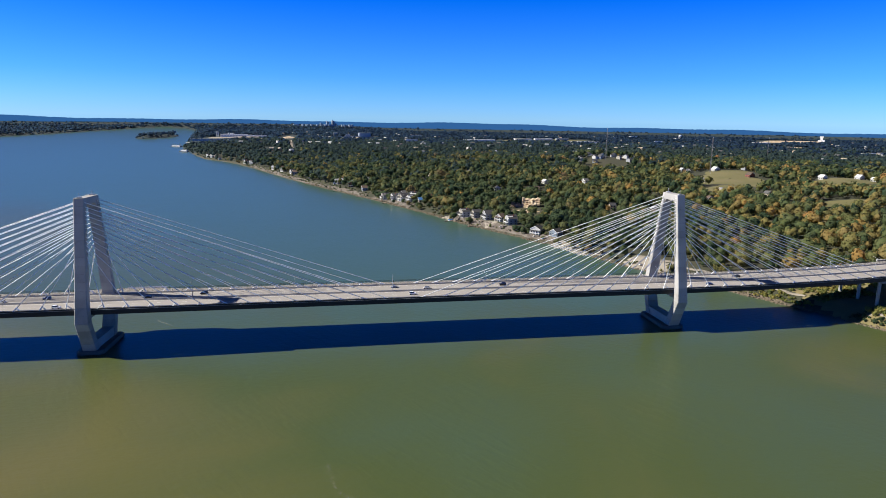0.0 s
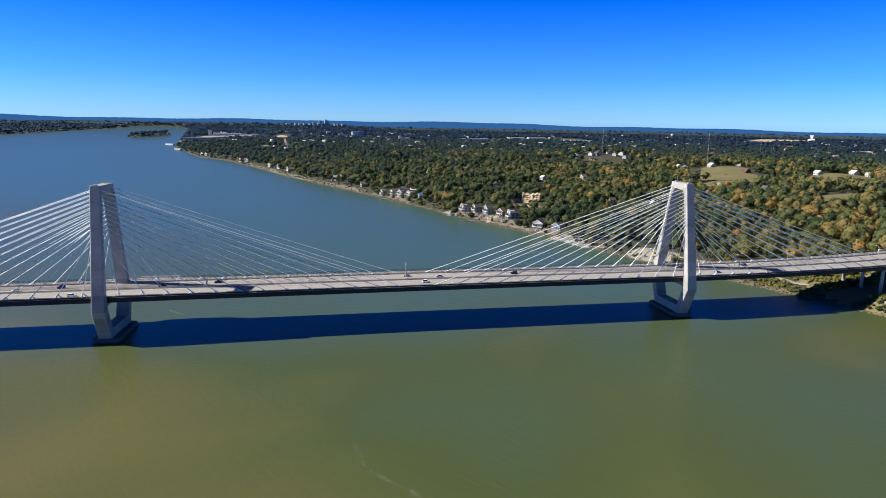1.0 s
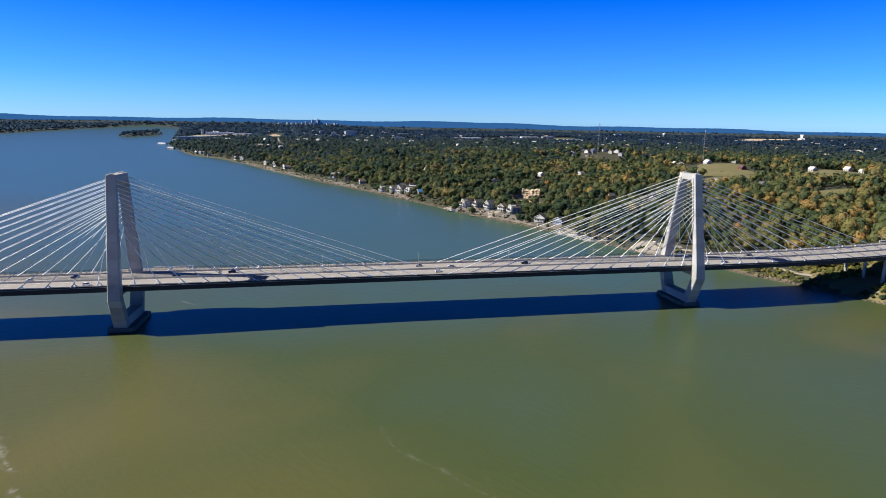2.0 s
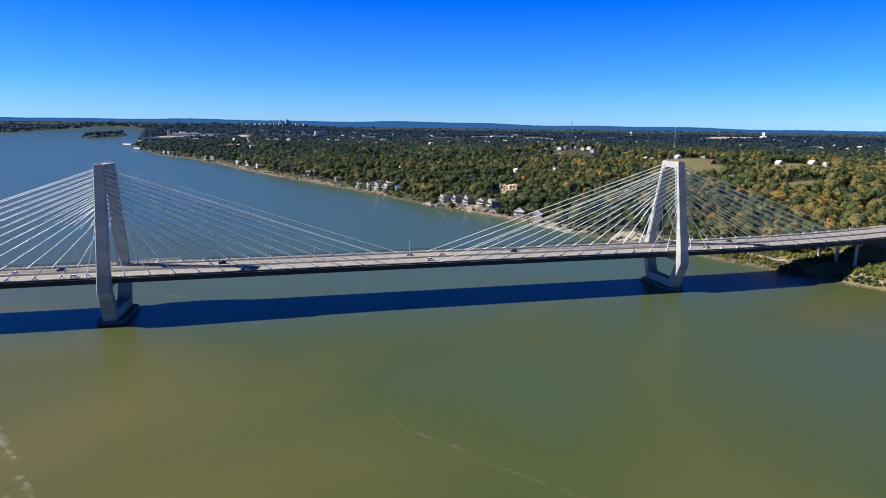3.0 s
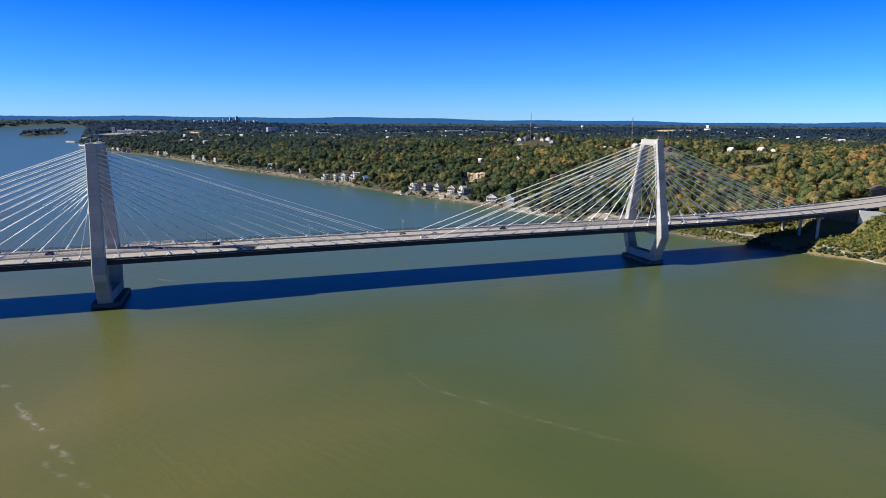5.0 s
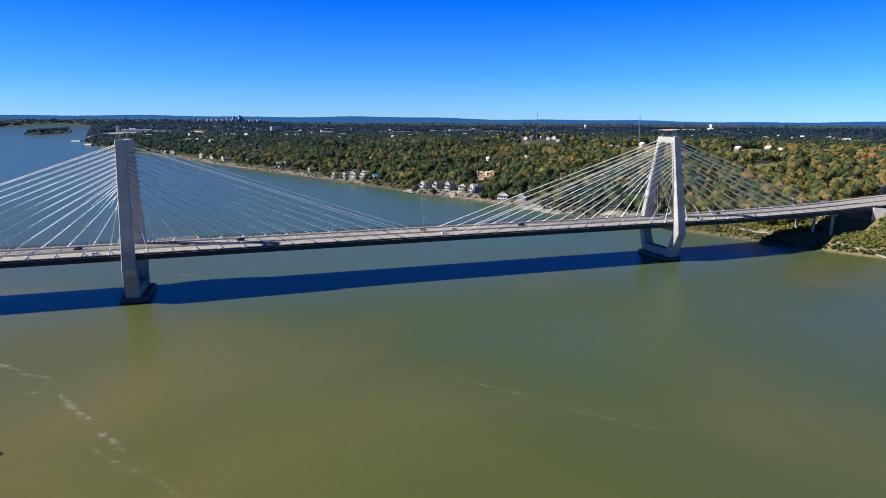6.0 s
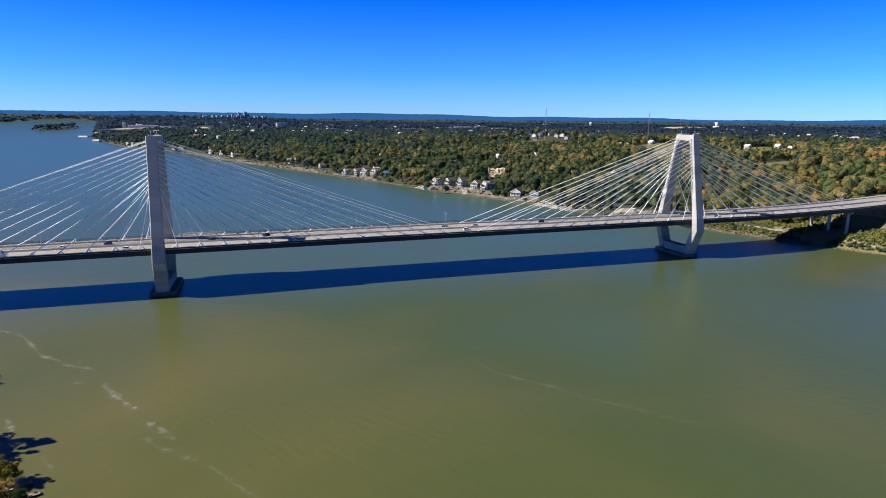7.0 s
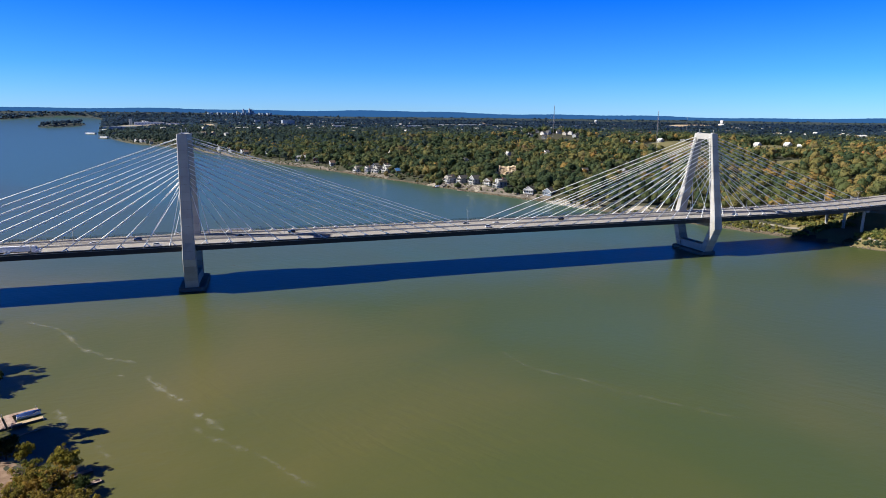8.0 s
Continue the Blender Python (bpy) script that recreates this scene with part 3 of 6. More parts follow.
def build_pylon(x, lean):
    py = new("pylon")
    py.parent = bridge
    py.matrix_local = Matrix.Translation((x, 0, 0))
    tagged(py, "tall pale concrete pylon with two leaning legs")

    def put(name, bm, mat, label=""):
        bmesh.ops.recalc_face_normals(bm, faces=bm.faces)
        bm.transform(BRIDGE_INV)
        for v in bm.verts:
            v.co.x = skewed(v.co.x, v.co.y, lean)
        return part(name, bm, mat, py, label)

    for s in (-1, 1):
        # the core, set back behind the joints between the pours
        put("leg", solid(bmesh.new(), [leg_ring(z, s, 0.1) for z in (2.5, 8, 15, 20.8, 30, 60, 90.3)]), M_WET_SHADED)
        lifts = [2.4, 7.0, 11.6, 16.2, 20.8, 25.4, 30.0] + [30.0 + 4.65 * k for k in range(1, 13)] + [90.4]
        for z0, z1 in zip(lifts, lifts[1:]):
            put("leg_segment", solid(bmesh.new(), [leg_ring(z, s) for z in (z0 + 0.03, z1 - 0.03)]), M_CONCRETE)
    o, d, w = leg_at(88)
    bm = bmesh.new()
    a, b = mid(88) - (o - d) - 0.02, mid(88) + (o - d) + 0.02
    prof = [(a, 90.3), (b, 90.3), (b, 83.5), (b - 1.6, 86.2), (a + 1.6, 86.2), (a, 83.5)]
    solid(bm, [[(-w + 0.1, yy, zz) for yy, zz in prof], [(w - 0.1, yy, zz) for yy, zz in prof]])
    put("crossbeam", bm, M_CONCRETE)
    bm = bmesh.new()
    tc = mid(5)
    prof = [(tc - 11.4, 2.42), (tc + 11.4, 2.42), (tc + 13.9, 8.8), (tc + 11.6, 7.6), (tc - 11.6, 7.6), (tc - 13.9, 8.8)]
    solid(bm, [[(-3.4, yy, zz) for yy, zz in prof], [(3.4, yy, zz) for yy, zz in prof]])
    put("lower_strut", bm, M_CONCRETE)
    bm = bmesh.new()
    o, d, w = leg_at(24.5)
    a, b = mid(24) - (o - d) - 0.02, mid(24) + (o - d) + 0.02
    prof = [(a, 24.4), (b, 24.4), (b + 0.4, 19.6), (b - 2.2, 21.9), (a + 2.2, 21.9), (a - 0.4, 19.6)]
    solid(bm, [[(-2.2, yy, zz) for yy, zz in prof], [(2.2, yy, zz) for yy, zz in prof]])
    put("deck_beam", bm, M_CONCRETE)
    bm = bmesh.new()
    ring = [(-7.4, 1.6), (-5.8, 0), (5.8, 0), (7.4, 1.6), (7.4, 33.2), (5.8, 34.8), (-5.8, 34.8), (-7.4, 33.2)]
    solid(bm, [[(px, yy, -2.8) for px, yy in ring], [(px, yy, 1.5) for px, yy in ring], [(px * 0.97, YC + (yy - YC) * 0.985, 2.41) for px, yy in ring]])
    put("footing", bm, M_WET_SHADED, "concrete footing at the waterline with dark wet sides")
    for s in (-1, 1):
        bm = bmesh.new()
        yy = mid(90) + s * 7.4
        box(bm, -1.2, 1.2, yy - 0.8, yy + 0.8, 90.41, 91.0)
        tube(bm, (0, yy, 91), (0, yy, 92.6), 0.12)
        tube(bm, (0, yy, 92.6), (0, yy, 93.1), 0.3)
        put("aviation_light", bm, M_STEEL)
    return py


LEAN = {0.0: 1.7, SPAN: 0.0}
for px in (0.0, SPAN):
    build_pylon(px, LEAN[px])


def build_cables():
    for tower in (0.0, SPAN):
        for s in (-1, 1):
            for way in (-1, 1):
                for k in range(13):
                    dx = 10.2 + 13.65 * k
                    x = tower + way * dx
                    z = deck_z(x)
                    zt = 59.5 + 2.36 * k
                    o, d, w = leg_at(zt)
                    yt = mid(zt) + s * (o - d * 0.55)
                    yb = YC + s * 17.4 + bend(x)
                    a = Vector((x, yb, z + 0.3))
                    b = Vector((tower + way * (w - 0.3) + LEAN[tower] * (0.5 + 0.5 * s), yt, zt))
                    u = (b - a).normalized()
                    bm = tube(bmesh.new(), a, b, 0.225, sides=7)
                    cable = bridge_part("stay_cable", bm, M_CABLE)
                    bm = tube(bmesh.new(), a - u * 0.4, a + u * 3.8, 0.40, 0.32, sides=8)
                    bridge_part("guide_pipe", bm, M_CABLE, cable)
                    bm = bmesh.new()
                    tube(bm, a + u * 3.0, (x - way * 4.6, yb, z + 0.1), 0.27, sides=6)
                    bridge_part("anchor_brace", bm, M_CABLE, cable)
                    bridge_part("anchor_plate", box(bmesh.new(), x - 0.6, x + 0.6, yb - 0.5, yb + 0.5, z + 0.02, z + 0.5), M_CABLE, cable)


build_cables()


def build_lamp(x):
    z = deck_z(x) + 1.05
    ob = thing("street_lamp", x, YC + bend(x), z, 0, "grey twin-arm street lamp on the median barrier", "street lamp", "lamps along the bridge")
    part("pole", tube(bmesh.new(), (0, 0, 0), (0, 0, 8.6), 0.16, 0.1), M_STEEL, ob)
    for s in (-1, 1):
        bm = tube(bmesh.new(), (0, 0, 8.2), (0, s * 1.2, 9.6), 0.07)
        tube(bm, (0, s * 1.2, 9.6), (0, s * 2.4, 9.9), 0.06)
        part("arm", bm, M_STEEL, ob)
        part("lamp_head", box(bmesh.new(), -0.22, 0.22, s * 2.9 - 0.55, s * 2.9 + 0.55, 9.82, 10.0, 0.04), M_STEEL, ob)


for x in (-62, -1 - 4, 55, 116, 177, 238, 299, 360, 414, 458, 500, 542):
    build_lamp(float(x))

# end pier and abutment
zb = ground_z(533, 26)
pier = thing("bridge_pier", 533, 26, zb, 0, "concrete pier with round columns under the end of the bridge", "pier")
for y in (-15.0, 2.5, 20.0):
    part("column", tube(bmesh.new(), (0, y, -4), (0, y, 24.6 - zb), 1.2, sides=16), M_CONCRETE, pier)
part("pier_cap", box(bmesh.new(), -1.6, 1.6, -18.5, 23.5, 24.6 - zb, deck_z(533) - 2.65 - zb, 0.2), M_CONCRETE, pier)
part("drain_pipe", tube(bmesh.new(), (-1.9, -16.6, -3), (-1.9, -16.6, 27.5 - zb), 0.25), M_STEEL, pier)
abut = thing("abutment", 584, 31, 8, 0, "pale concrete abutment where the bridge meets the bank", "abutment")
# the shade on this face is put into its colour
part("wall", box(bmesh.new(), -6, 4, -17.0, 30, -6, deck_z(556) - 8.6), M_WET_SHADED, abut)
top = deck_z(556) - 8 + 0.6
prof = [(-6.2, 6), (20, 12), (20, 16.0), (8, top - 1.2), (-6.2, top - 0.3)]
for y in (-20.6, 30.1):
    bm = bmesh.new()
    splay = -0.55 if y < 0 else 0.3
    solid(bm, [[(px, y + splay * (px + 6), pz) for px, pz in prof], [(px, y + splay * (px + 6) + 0.9, pz) for px, pz in prof]])
    bmesh.ops.recalc_face_normals(bm, faces=bm.faces)
    part("wing_wall", bm, M_ABUT, abut)

# approach road on the embankment
bm = bmesh.new()
n = 30
rings = []
for k in range(n + 1):
    x = 606 + 494 * k / n
    z = max(deck_z(x), 0)
    rings.append([(x, y + bend(x), z + h) for y, h in ((-16, -7.0), (-1.5, -0.05), (42, -0.05), (58, -7.0))])
solid(bm, rings)
bmesh.ops.recalc_face_normals(bm, faces=bm.faces)
tagged(part("embankment", bm, M_GRASS), "grassy embankment under the approach road", "embankment", kind="structure")
bm = bmesh.new()
sweep(bm, rect(-0.9, 35.7, -0.4, 0.0), 586, 1100)
bmesh.ops.recalc_face_normals(bm, faces=bm.faces)
road = part("road", bm, M_DECK)
tagged(road, "pale concrete approach road on the bank", "road", kind="structure")
for y in (-0.6, YC, 35.3):
    bm = sweep(bmesh.new(), [(y - 0.3, 0.003), (y + 0.3, 0.003), (y + 0.12, 0.6), (y - 0.12, 0.6)], 586, 1100)
    bmesh.ops.recalc_face_normals(bm, faces=bm.faces)
    part("road_barrier", bm, M_BARRIER, road)

# ---- woods ----
ICO = np.array([(0, 0, -1), (0.7236, -0.5257, -0.4472), (-0.2764, -0.8506, -0.4472), (-0.8944, 0, -0.4472), (-0.2764, 0.8506, -0.4472), (0.7236, 0.5257, -0.4472),
                (0.2764, -0.8506, 0.4472), (-0.7236, -0.5257, 0.4472), (-0.7236, 0.5257, 0.4472), (0.2764, 0.8506, 0.4472), (0.8944, 0, 0.4472), (0, 0, 1)])
ICO_F = np.array([(0, 2, 1), (1, 2, 6), (0, 3, 2), (0, 4, 3), (0, 5, 4), (0, 1, 5), (1, 6, 10), (2, 7, 6), (3, 8, 7), (4, 9, 8), (5, 10, 9),
                  (6, 11, 10), (7, 11, 6), (8, 11, 7), (9, 11, 8), (10, 11, 9), (1, 10, 5), (2, 3, 7), (3, 4, 8), (4, 5, 9)][:20])


def crowns(rng, centre, rx, rz, leaves, size, lumps=5, spread=0.42, lump=(0.45, 0.68), shell=(0.8, 1.06), jitter=0.28):
    """Leaf quads over lumpy crowns. centre (n, 3); rx, rz (n,): radii. Returns verts, faces of quads."""
    n = len(centre)
    lc = rng.normal(size=(n, lumps, 3)) * np.array([spread, spread, spread * 0.86])
    lr = rng.uniform(lump[0], lump[1], size=(n, lumps, 1))
    which = rng.integers(0, lumps, size=(n, leaves))
    d = rng.normal(size=(n, leaves, 3))
    d[..., 2] = d[..., 2] * 0.9 + 0.35
    d /= np.linalg.norm(d, axis=-1, keepdims=True)
    idx = np.arange(n)[:, None]
    p = lc[idx, which] + d * lr[idx, which] * rng.uniform(shell[0], shell[1], size=(n, leaves, 1))
    scale = np.stack([rx, rx, rz], -1)[:, None, :]
    p = p * scale + centre[:, None, :]
    nrm = d + rng.normal(size=d.shape) * jitter
    nrm /= np.linalg.norm(nrm, axis=-1, keepdims=True)
    ref = rng.normal(size=d.shape)
    t = np.cross(nrm, ref)
    t /= np.linalg.norm(t, axis=-1, keepdims=True)
    b = np.cross(nrm, t)
    s = (rx[:, None] * size)[..., None] * rng.uniform(0.7, 1.35, size=(n, leaves, 1))
    q = np.stack([p - t * s - b * s * 0.8, p + t * s - b * s * 0.7, p + t * s * 0.8 + b * s, p - t * s * 0.9 + b * s * 0.8], axis=2)
    v = q.reshape(-1, 3)
    f = np.arange(len(v)).reshape(-1, 4)
    return v, f


def finer(v, f):
    """Each triangle of a ball split into four."""
    v, out, seen = [tuple(p) for p in v], [], {}

    def half(a, b):
        key = (min(a, b), max(a, b))
        if key not in seen:
            p = np.add(v[a], v[b])
            v.append(tuple(p / np.linalg.norm(p)))
            seen[key] = len(v) - 1
        return seen[key]

    for a, b, c in f:
        ab, bc, ca = half(a, b), half(b, c), half(c, a)
        out += [(a, ab, ca), (b, bc, ab), (c, ca, bc), (ab, bc, ca)]
    return np.array(v), np.array(out)


BALLS = [(ICO, ICO_F), finer(ICO, ICO_F)]
BALLS.append(finer(*BALLS[1]))


def clumps(rng, centre, rx, rz, level, leaves, size, knobs=6, tilt=0.4):
    """Rounded, knobbly crowns with loose sprays of leaves over them: verts and faces of the bodies, then of the sprays."""
    n = len(centre)
    unit, tri = BALLS[level]
    knob = rng.normal(size=(n, knobs, 3)) + np.array([0, 0, 0.35])
    knob /= np.linalg.norm(knob, axis=-1, keepdims=True)
    high = rng.uniform(0.15, 0.62, size=(n, 1, knobs))

    def reach(u):
        return 0.52 + (np.clip(np.einsum("nvk,nbk->nvb", u, knob), 0, 1) ** 4 * high).max(-1)

    u = np.broadcast_to(unit[None], (n, len(unit), 3))
    scale = np.stack([rx, rx, rz], -1)[:, None, :]
    body = u * (reach(u) * rng.normal(0.92, 0.08, size=(n, len(unit))))[..., None] * scale
    body[..., 2] = np.where(body[..., 2] < 0, body[..., 2] * 0.75, body[..., 2])
    body = (body + centre[:, None, :]).reshape(-1, 3)
    body_f = (tri[None] + len(unit) * np.arange(n)[:, None, None]).reshape(-1, 3)
    d = rng.normal(size=(n, leaves, 3))
    d[..., 2] = d[..., 2] * 0.9 + 0.25
    d /= np.linalg.norm(d, axis=-1, keepdims=True)
    p = d * (reach(d) * rng.uniform(0.86, 1.2, size=(n, leaves)))[..., None] * scale + centre[:, None, :]
    nrm = d + rng.normal(size=d.shape) * tilt
    nrm /= np.linalg.norm(nrm, axis=-1, keepdims=True)
    t = np.cross(nrm, rng.normal(size=d.shape))
    t /= np.linalg.norm(t, axis=-1, keepdims=True)
    b = np.cross(nrm, t)
    w = (rx[:, None] * size)[..., None] * rng.uniform(0.6, 1.4, size=(n, leaves, 1))
    q = np.stack([p - t * w - b * w * 0.8, p + t * w - b * w * 0.7, p + t * w * 0.8 + b * w, p - t * w * 0.9 + b * w * 0.8], axis=2).reshape(-1, 3)
    return body, body_f, q, np.arange(len(q)).reshape(-1, 4)


# open ground: x, y, half-size along x, along y
CLEARINGS = [(822, 630, 66, 72), (856, 684, 48, 42), (766, 548, 50, 46), (812, 356, 46, 24), (782, 322, 36, 22), (985, 552, 66, 34), (940, 500, 56, 44), (790, 790, 40, 16), (424, 504, 34, 30), (408, 474, 32, 34), (398, 452, 26, 26), (170, 832, 15, 16), (770, 985, 92, 44), (725, 905, 76, 50),
             (1690, 1040, 60, 26), (434, 176, 26, 26), (500, 85, 20, 36), (545, 20, 40, 40), (-60, 2040, 70, 90), (1300, 855, 60, 26)]
# the same far off: where it lies on the plain, and its half-sizes there
PLAIN_OPEN = [(-400, 3560, 190, 170), (-370, 3400, 190, 130), (-480, 3060, 110, 60), (-95, 3500, 60, 330), (290, 3700, 210, 90), (760, 4180, 70, 90), (585, 3100, 60, 110), (980, 3190, 200, 90), (1480, 3480, 330, 130), (1590, 3050, 100, 70), (2620, 4560, 80, 120),
              (2830, 3260, 120, 90), (2510, 2620, 90, 60), (3560, 3900, 330, 190), (1800, 1640, 40, 40), (2400, 1990, 120, 50), (2750, 2440, 60, 50), (2200, 3300, 160, 70)]
for _x, _y, _a, _b in PLAIN_OPEN:
    _px, _py, _k = drawn_in(_x, _y)
    CLEARINGS.append((_px, _py, _a * _k, _b * _k))
    # and lower growth on the river side
    _d = math.hypot(_x - EYE0[0], _y - EYE0[1])
    _px, _py, _k = drawn_in(_x - (_x - EYE0[0]) / _d * (_b + 110), _y - (_y - EYE0[1]) / _d * (_b + 110))
    CLEARINGS.append((_px, _py, _a * 0.9 * _k, 190 * _k))
for _k in range(40):
    _a, _r = math.radians(-12 + 70 * ((_k * 0.618) % 1)), 1250 + 2900 * ((_k * 0.377 + 0.13) % 1)
    _q = float(shrink_at(EYE0[0] + _r * math.sin(_a), EYE0[1] + _r * math.cos(_a))) * (0.55 if _r > 2300 else 0.8)
    CLEARINGS.append((EYE0[0] + _r * math.sin(_a), EYE0[1] + _r * math.cos(_a), _q * (45 + 70 * ((_k * 0.29) % 1)), _q * (40 + 60 * ((_k * 0.71) % 1))))
# small homes among the woods behind the shore, each with a yard towards the river
YARDS = []
for _k in range(44):
    _a, _r = math.radians(2 + 44 * ((_k * 0.618 + 0.2) % 1)), 930 + 1000 * ((_k * 0.414 + 0.37) % 1)
    if ground_z(EYE0[0] + _r * math.sin(_a), EYE0[1] + _r * math.cos(_a)) < 12:
        continue
    YARDS.append((EYE0[0] + _r * math.sin(_a), EYE0[1] + _r * math.cos(_a)))
    CLEARINGS.append((YARDS[-1][0] - 14 * math.sin(_a), YARDS[-1][1] - 14 * math.cos(_a), 15, 20 + 12 * (_k % 3)))
ROADS = [((9, 2010), (-50, 2900), 11), ((430, 230), (470, 140), 9)]


def open_ground(x, y):
    out = np.zeros(x.shape, bool)
    for cx, cy, a, b in CLEARINGS:
        out |= ((x - cx) / a) ** 2 + ((y - cy) / b) ** 2 < 1
    for (ax, ay), (bx, by), w in ROADS:
        t = np.clip(((x - ax) * (bx - ax) + (y - ay) * (by - ay)) / ((bx - ax) ** 2 + (by - ay) ** 2), 0, 1)
        out |= np.hypot(x - ax - t * (bx - ax), y - ay - t * (by - ay)) < w
    out |= (x > 490) & (y > -14 + 3.0e-4 * np.maximum(0, x - 372) ** 2) & (y < 54 + 3.0e-4 * np.maximum(0, x - 372) ** 2)
    return out


# x, y of the riverside homes
HOMES = [(230, 690), (243, 672), (255, 653), (267, 634), (280, 620), (321, 476), (334, 459), (345, 439), (358, 419), (365, 396), (382, 344), (397, 320), (180, 850),
         (-97, 1522), (-76, 1484), (0, 1284), (14, 1298), (27, 1212), (58, 1136), (99, 1050), (262, 700), (276, 682), (292, 652), (152, 908), (213, 943), (-198, 1706),
         (-216, 1752), (-234, 1782), (-252, 1822), (-226, 1790), (216, 872), (272, 652), (254, 676), (296, 634)]


for _k in range(8):
    _y = 790 + 118 * _k
    HOMES.append((float(np.interp(_y, FAR_SHORE[::-1, 1], FAR_SHORE[::-1, 0])) + 24 + 15 * (_k % 3), float(_y + 9 * (_k % 2))))


def scatter(rng, r0, r1, gap, a0=-31, a1=60):
    n = int(math.radians(a1 - a0) * (r1 * r1 - r0 * r0) / 2 / (gap * gap) * 1.15)
    r = np.sqrt(rng.uniform(r0 * r0, r1 * r1, n))
    a = np.radians(rng.uniform(a0, a1, n))
    x, y = EYE0[0] + r * np.sin(a), EYE0[1] + r * np.cos(a)
    z = land(x, y)
    ok = (above_river(x, y, z) > 1.3) & ~((x > 495) & (y < 2) & (x < 650)) & ~open_ground(x, y)
    ok &= (above_river(x, y, z) > 4.6) | (y < 735) | (y > 1480) | (x > 320)
    for k, (hx, hy) in enumerate(HOMES):
        ok &= np.hypot(x - hx, y - hy) > (8.5 if k < 34 else 7.5)
        # the slope from a home to the water is kept open
        ok &= ~((np.hypot(x - hx + 9, y - hy + 10) < 9))
    x, y, z = x[ok], y[ok], z[ok]
    # thin out where crowns would crowd
    key = np.floor(x / gap).astype(int) * 100003 + np.floor(y / gap).astype(int)
    _, first = np.unique(key, return_index=True)
    return x[first], y[first], z[first]


def wood(name, rng, x, y, z, rad, level, leaves, size, mat):
    n = len(x)
    k = shrink_at(x, y)
    rx = rng.uniform(rad[0], rad[1], n) * (0.6 + 0.8 * rng.random(n) ** 1.5)
    rz = np.minimum(rx * rng.uniform(0.78, 1.2, n), 9.0)
    bank = smooth(2.0, 4.5, above_river(x, y, z))
    rx, rz = rx * (0.6 + 0.4 * bank), rz * (0.6 + 0.4 * bank) * k
    c = np.stack([x, y, z + rz * 0.8 + np.clip(rng.normal(2.2, 1.8, n), -1.0, 7.0) * bank * k], -1)
    v, f, q, g = clumps(rng, c, rx, rz, level, leaves, size)
    hue = rng.random(n)
    ob = new("woods", mesh_np(name, v, f, mat, smooth=True, hue=np.repeat(hue, len(BALLS[level][0]))))
    tagged(ob, "dense autumn woods, green turning to ochre and rust", "woods", kind="stuff")
    new("leaf_sprays", mesh_np(name + "_sprays", q, g, mat, hue=np.repeat(hue, leaves * 4))).parent = ob


def build_woods():
    rng = np.random.default_rng(11)
    for name, r0, r1, gap, rad, level, leaves, size in (("woods_near", 640, 1050, 8.4, (4.8, 8.6), 1, 105, 0.086), ("woods_middle", 1050, 2000, 11.2, (6.0, 10.4), 0, 34, 0.165),
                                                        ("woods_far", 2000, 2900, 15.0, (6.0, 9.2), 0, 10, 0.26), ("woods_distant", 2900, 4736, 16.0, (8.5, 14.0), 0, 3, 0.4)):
        x, y, z = scatter(rng, r0, r1, gap, -27, 59 if r0 < 1000 else 57)
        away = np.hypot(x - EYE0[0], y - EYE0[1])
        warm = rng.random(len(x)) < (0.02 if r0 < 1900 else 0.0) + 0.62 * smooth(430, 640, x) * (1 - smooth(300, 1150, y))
        # leaves with haze in their colour are picked more often further off
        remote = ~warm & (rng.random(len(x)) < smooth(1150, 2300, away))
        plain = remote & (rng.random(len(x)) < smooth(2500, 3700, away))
        for mat, pick in ((M_LEAF, ~warm & ~remote), (M_FAR_HAZED, remote & ~plain), (M_PLAIN_HAZED, plain), (M_GOLD, warm)):
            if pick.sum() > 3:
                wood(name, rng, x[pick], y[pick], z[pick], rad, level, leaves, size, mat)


build_woods()

# ---- single trees on the nearer banks ----
def tree_meshes(seed, leaves, size, height, radius, mat, lumps=9, spread=0.42, lump=(0.45, 0.68), low=1.15):
    rng = np.random.default_rng(seed)
    rz = height * 0.36
    v, f = crowns(rng, np.array([[0, 0, height - rz * low]]), np.array([radius]), np.array([rz]), leaves, size, lumps, spread, lump, (0.8, 1.06) if lumps < 20 else (0.35, 1.2), 0.28 if lumps < 20 else 0.6)
    crown = mesh_np("crown", v, f, mat)
    rnd = random.Random(seed)
    bm = bmesh.new()
    bend = Vector((rnd.uniform(-0.4, 0.4), rnd.uniform(-0.4, 0.4), 0))
    p = [Vector((0, 0, -0.6)), Vector((0, 0, height * 0.2)) + bend * 0.4, Vector((0, 0, height * 0.5)) + bend, Vector((0, 0, height * 0.82))]
    r = [0.034, 0.026, 0.017, 0.005]
    for a, b, ra, rb in zip(p, p[1:], r, r[1:]):
        tube(bm, a, b, height * ra, height * rb, 7)
    for k in range(7):
        g = rnd.uniform(0, 6.28)
        z0 = height * rnd.uniform(0.24, 0.6)
        a = Vector((0, 0, z0)) + bend * 0.7
        b = Vector((math.cos(g) * radius * 0.8, math.sin(g) * radius * 0.8, z0 + height * rnd.uniform(0.14, 0.3)))
        tube(bm, a, a.lerp(b, 0.55) + Vector((0, 0, 0.3)), height * 0.013, height * 0.008, 5)
        tube(bm, a.lerp(b, 0.55) + Vector((0, 0, 0.3)), b, height * 0.008, height * 0.003, 5)
    trunk = bpy.data.meshes.new("trunk")
    bm.to_mesh(trunk)
    bm.free()
    trunk.materials.append(M_BARK)
    return trunk, crown


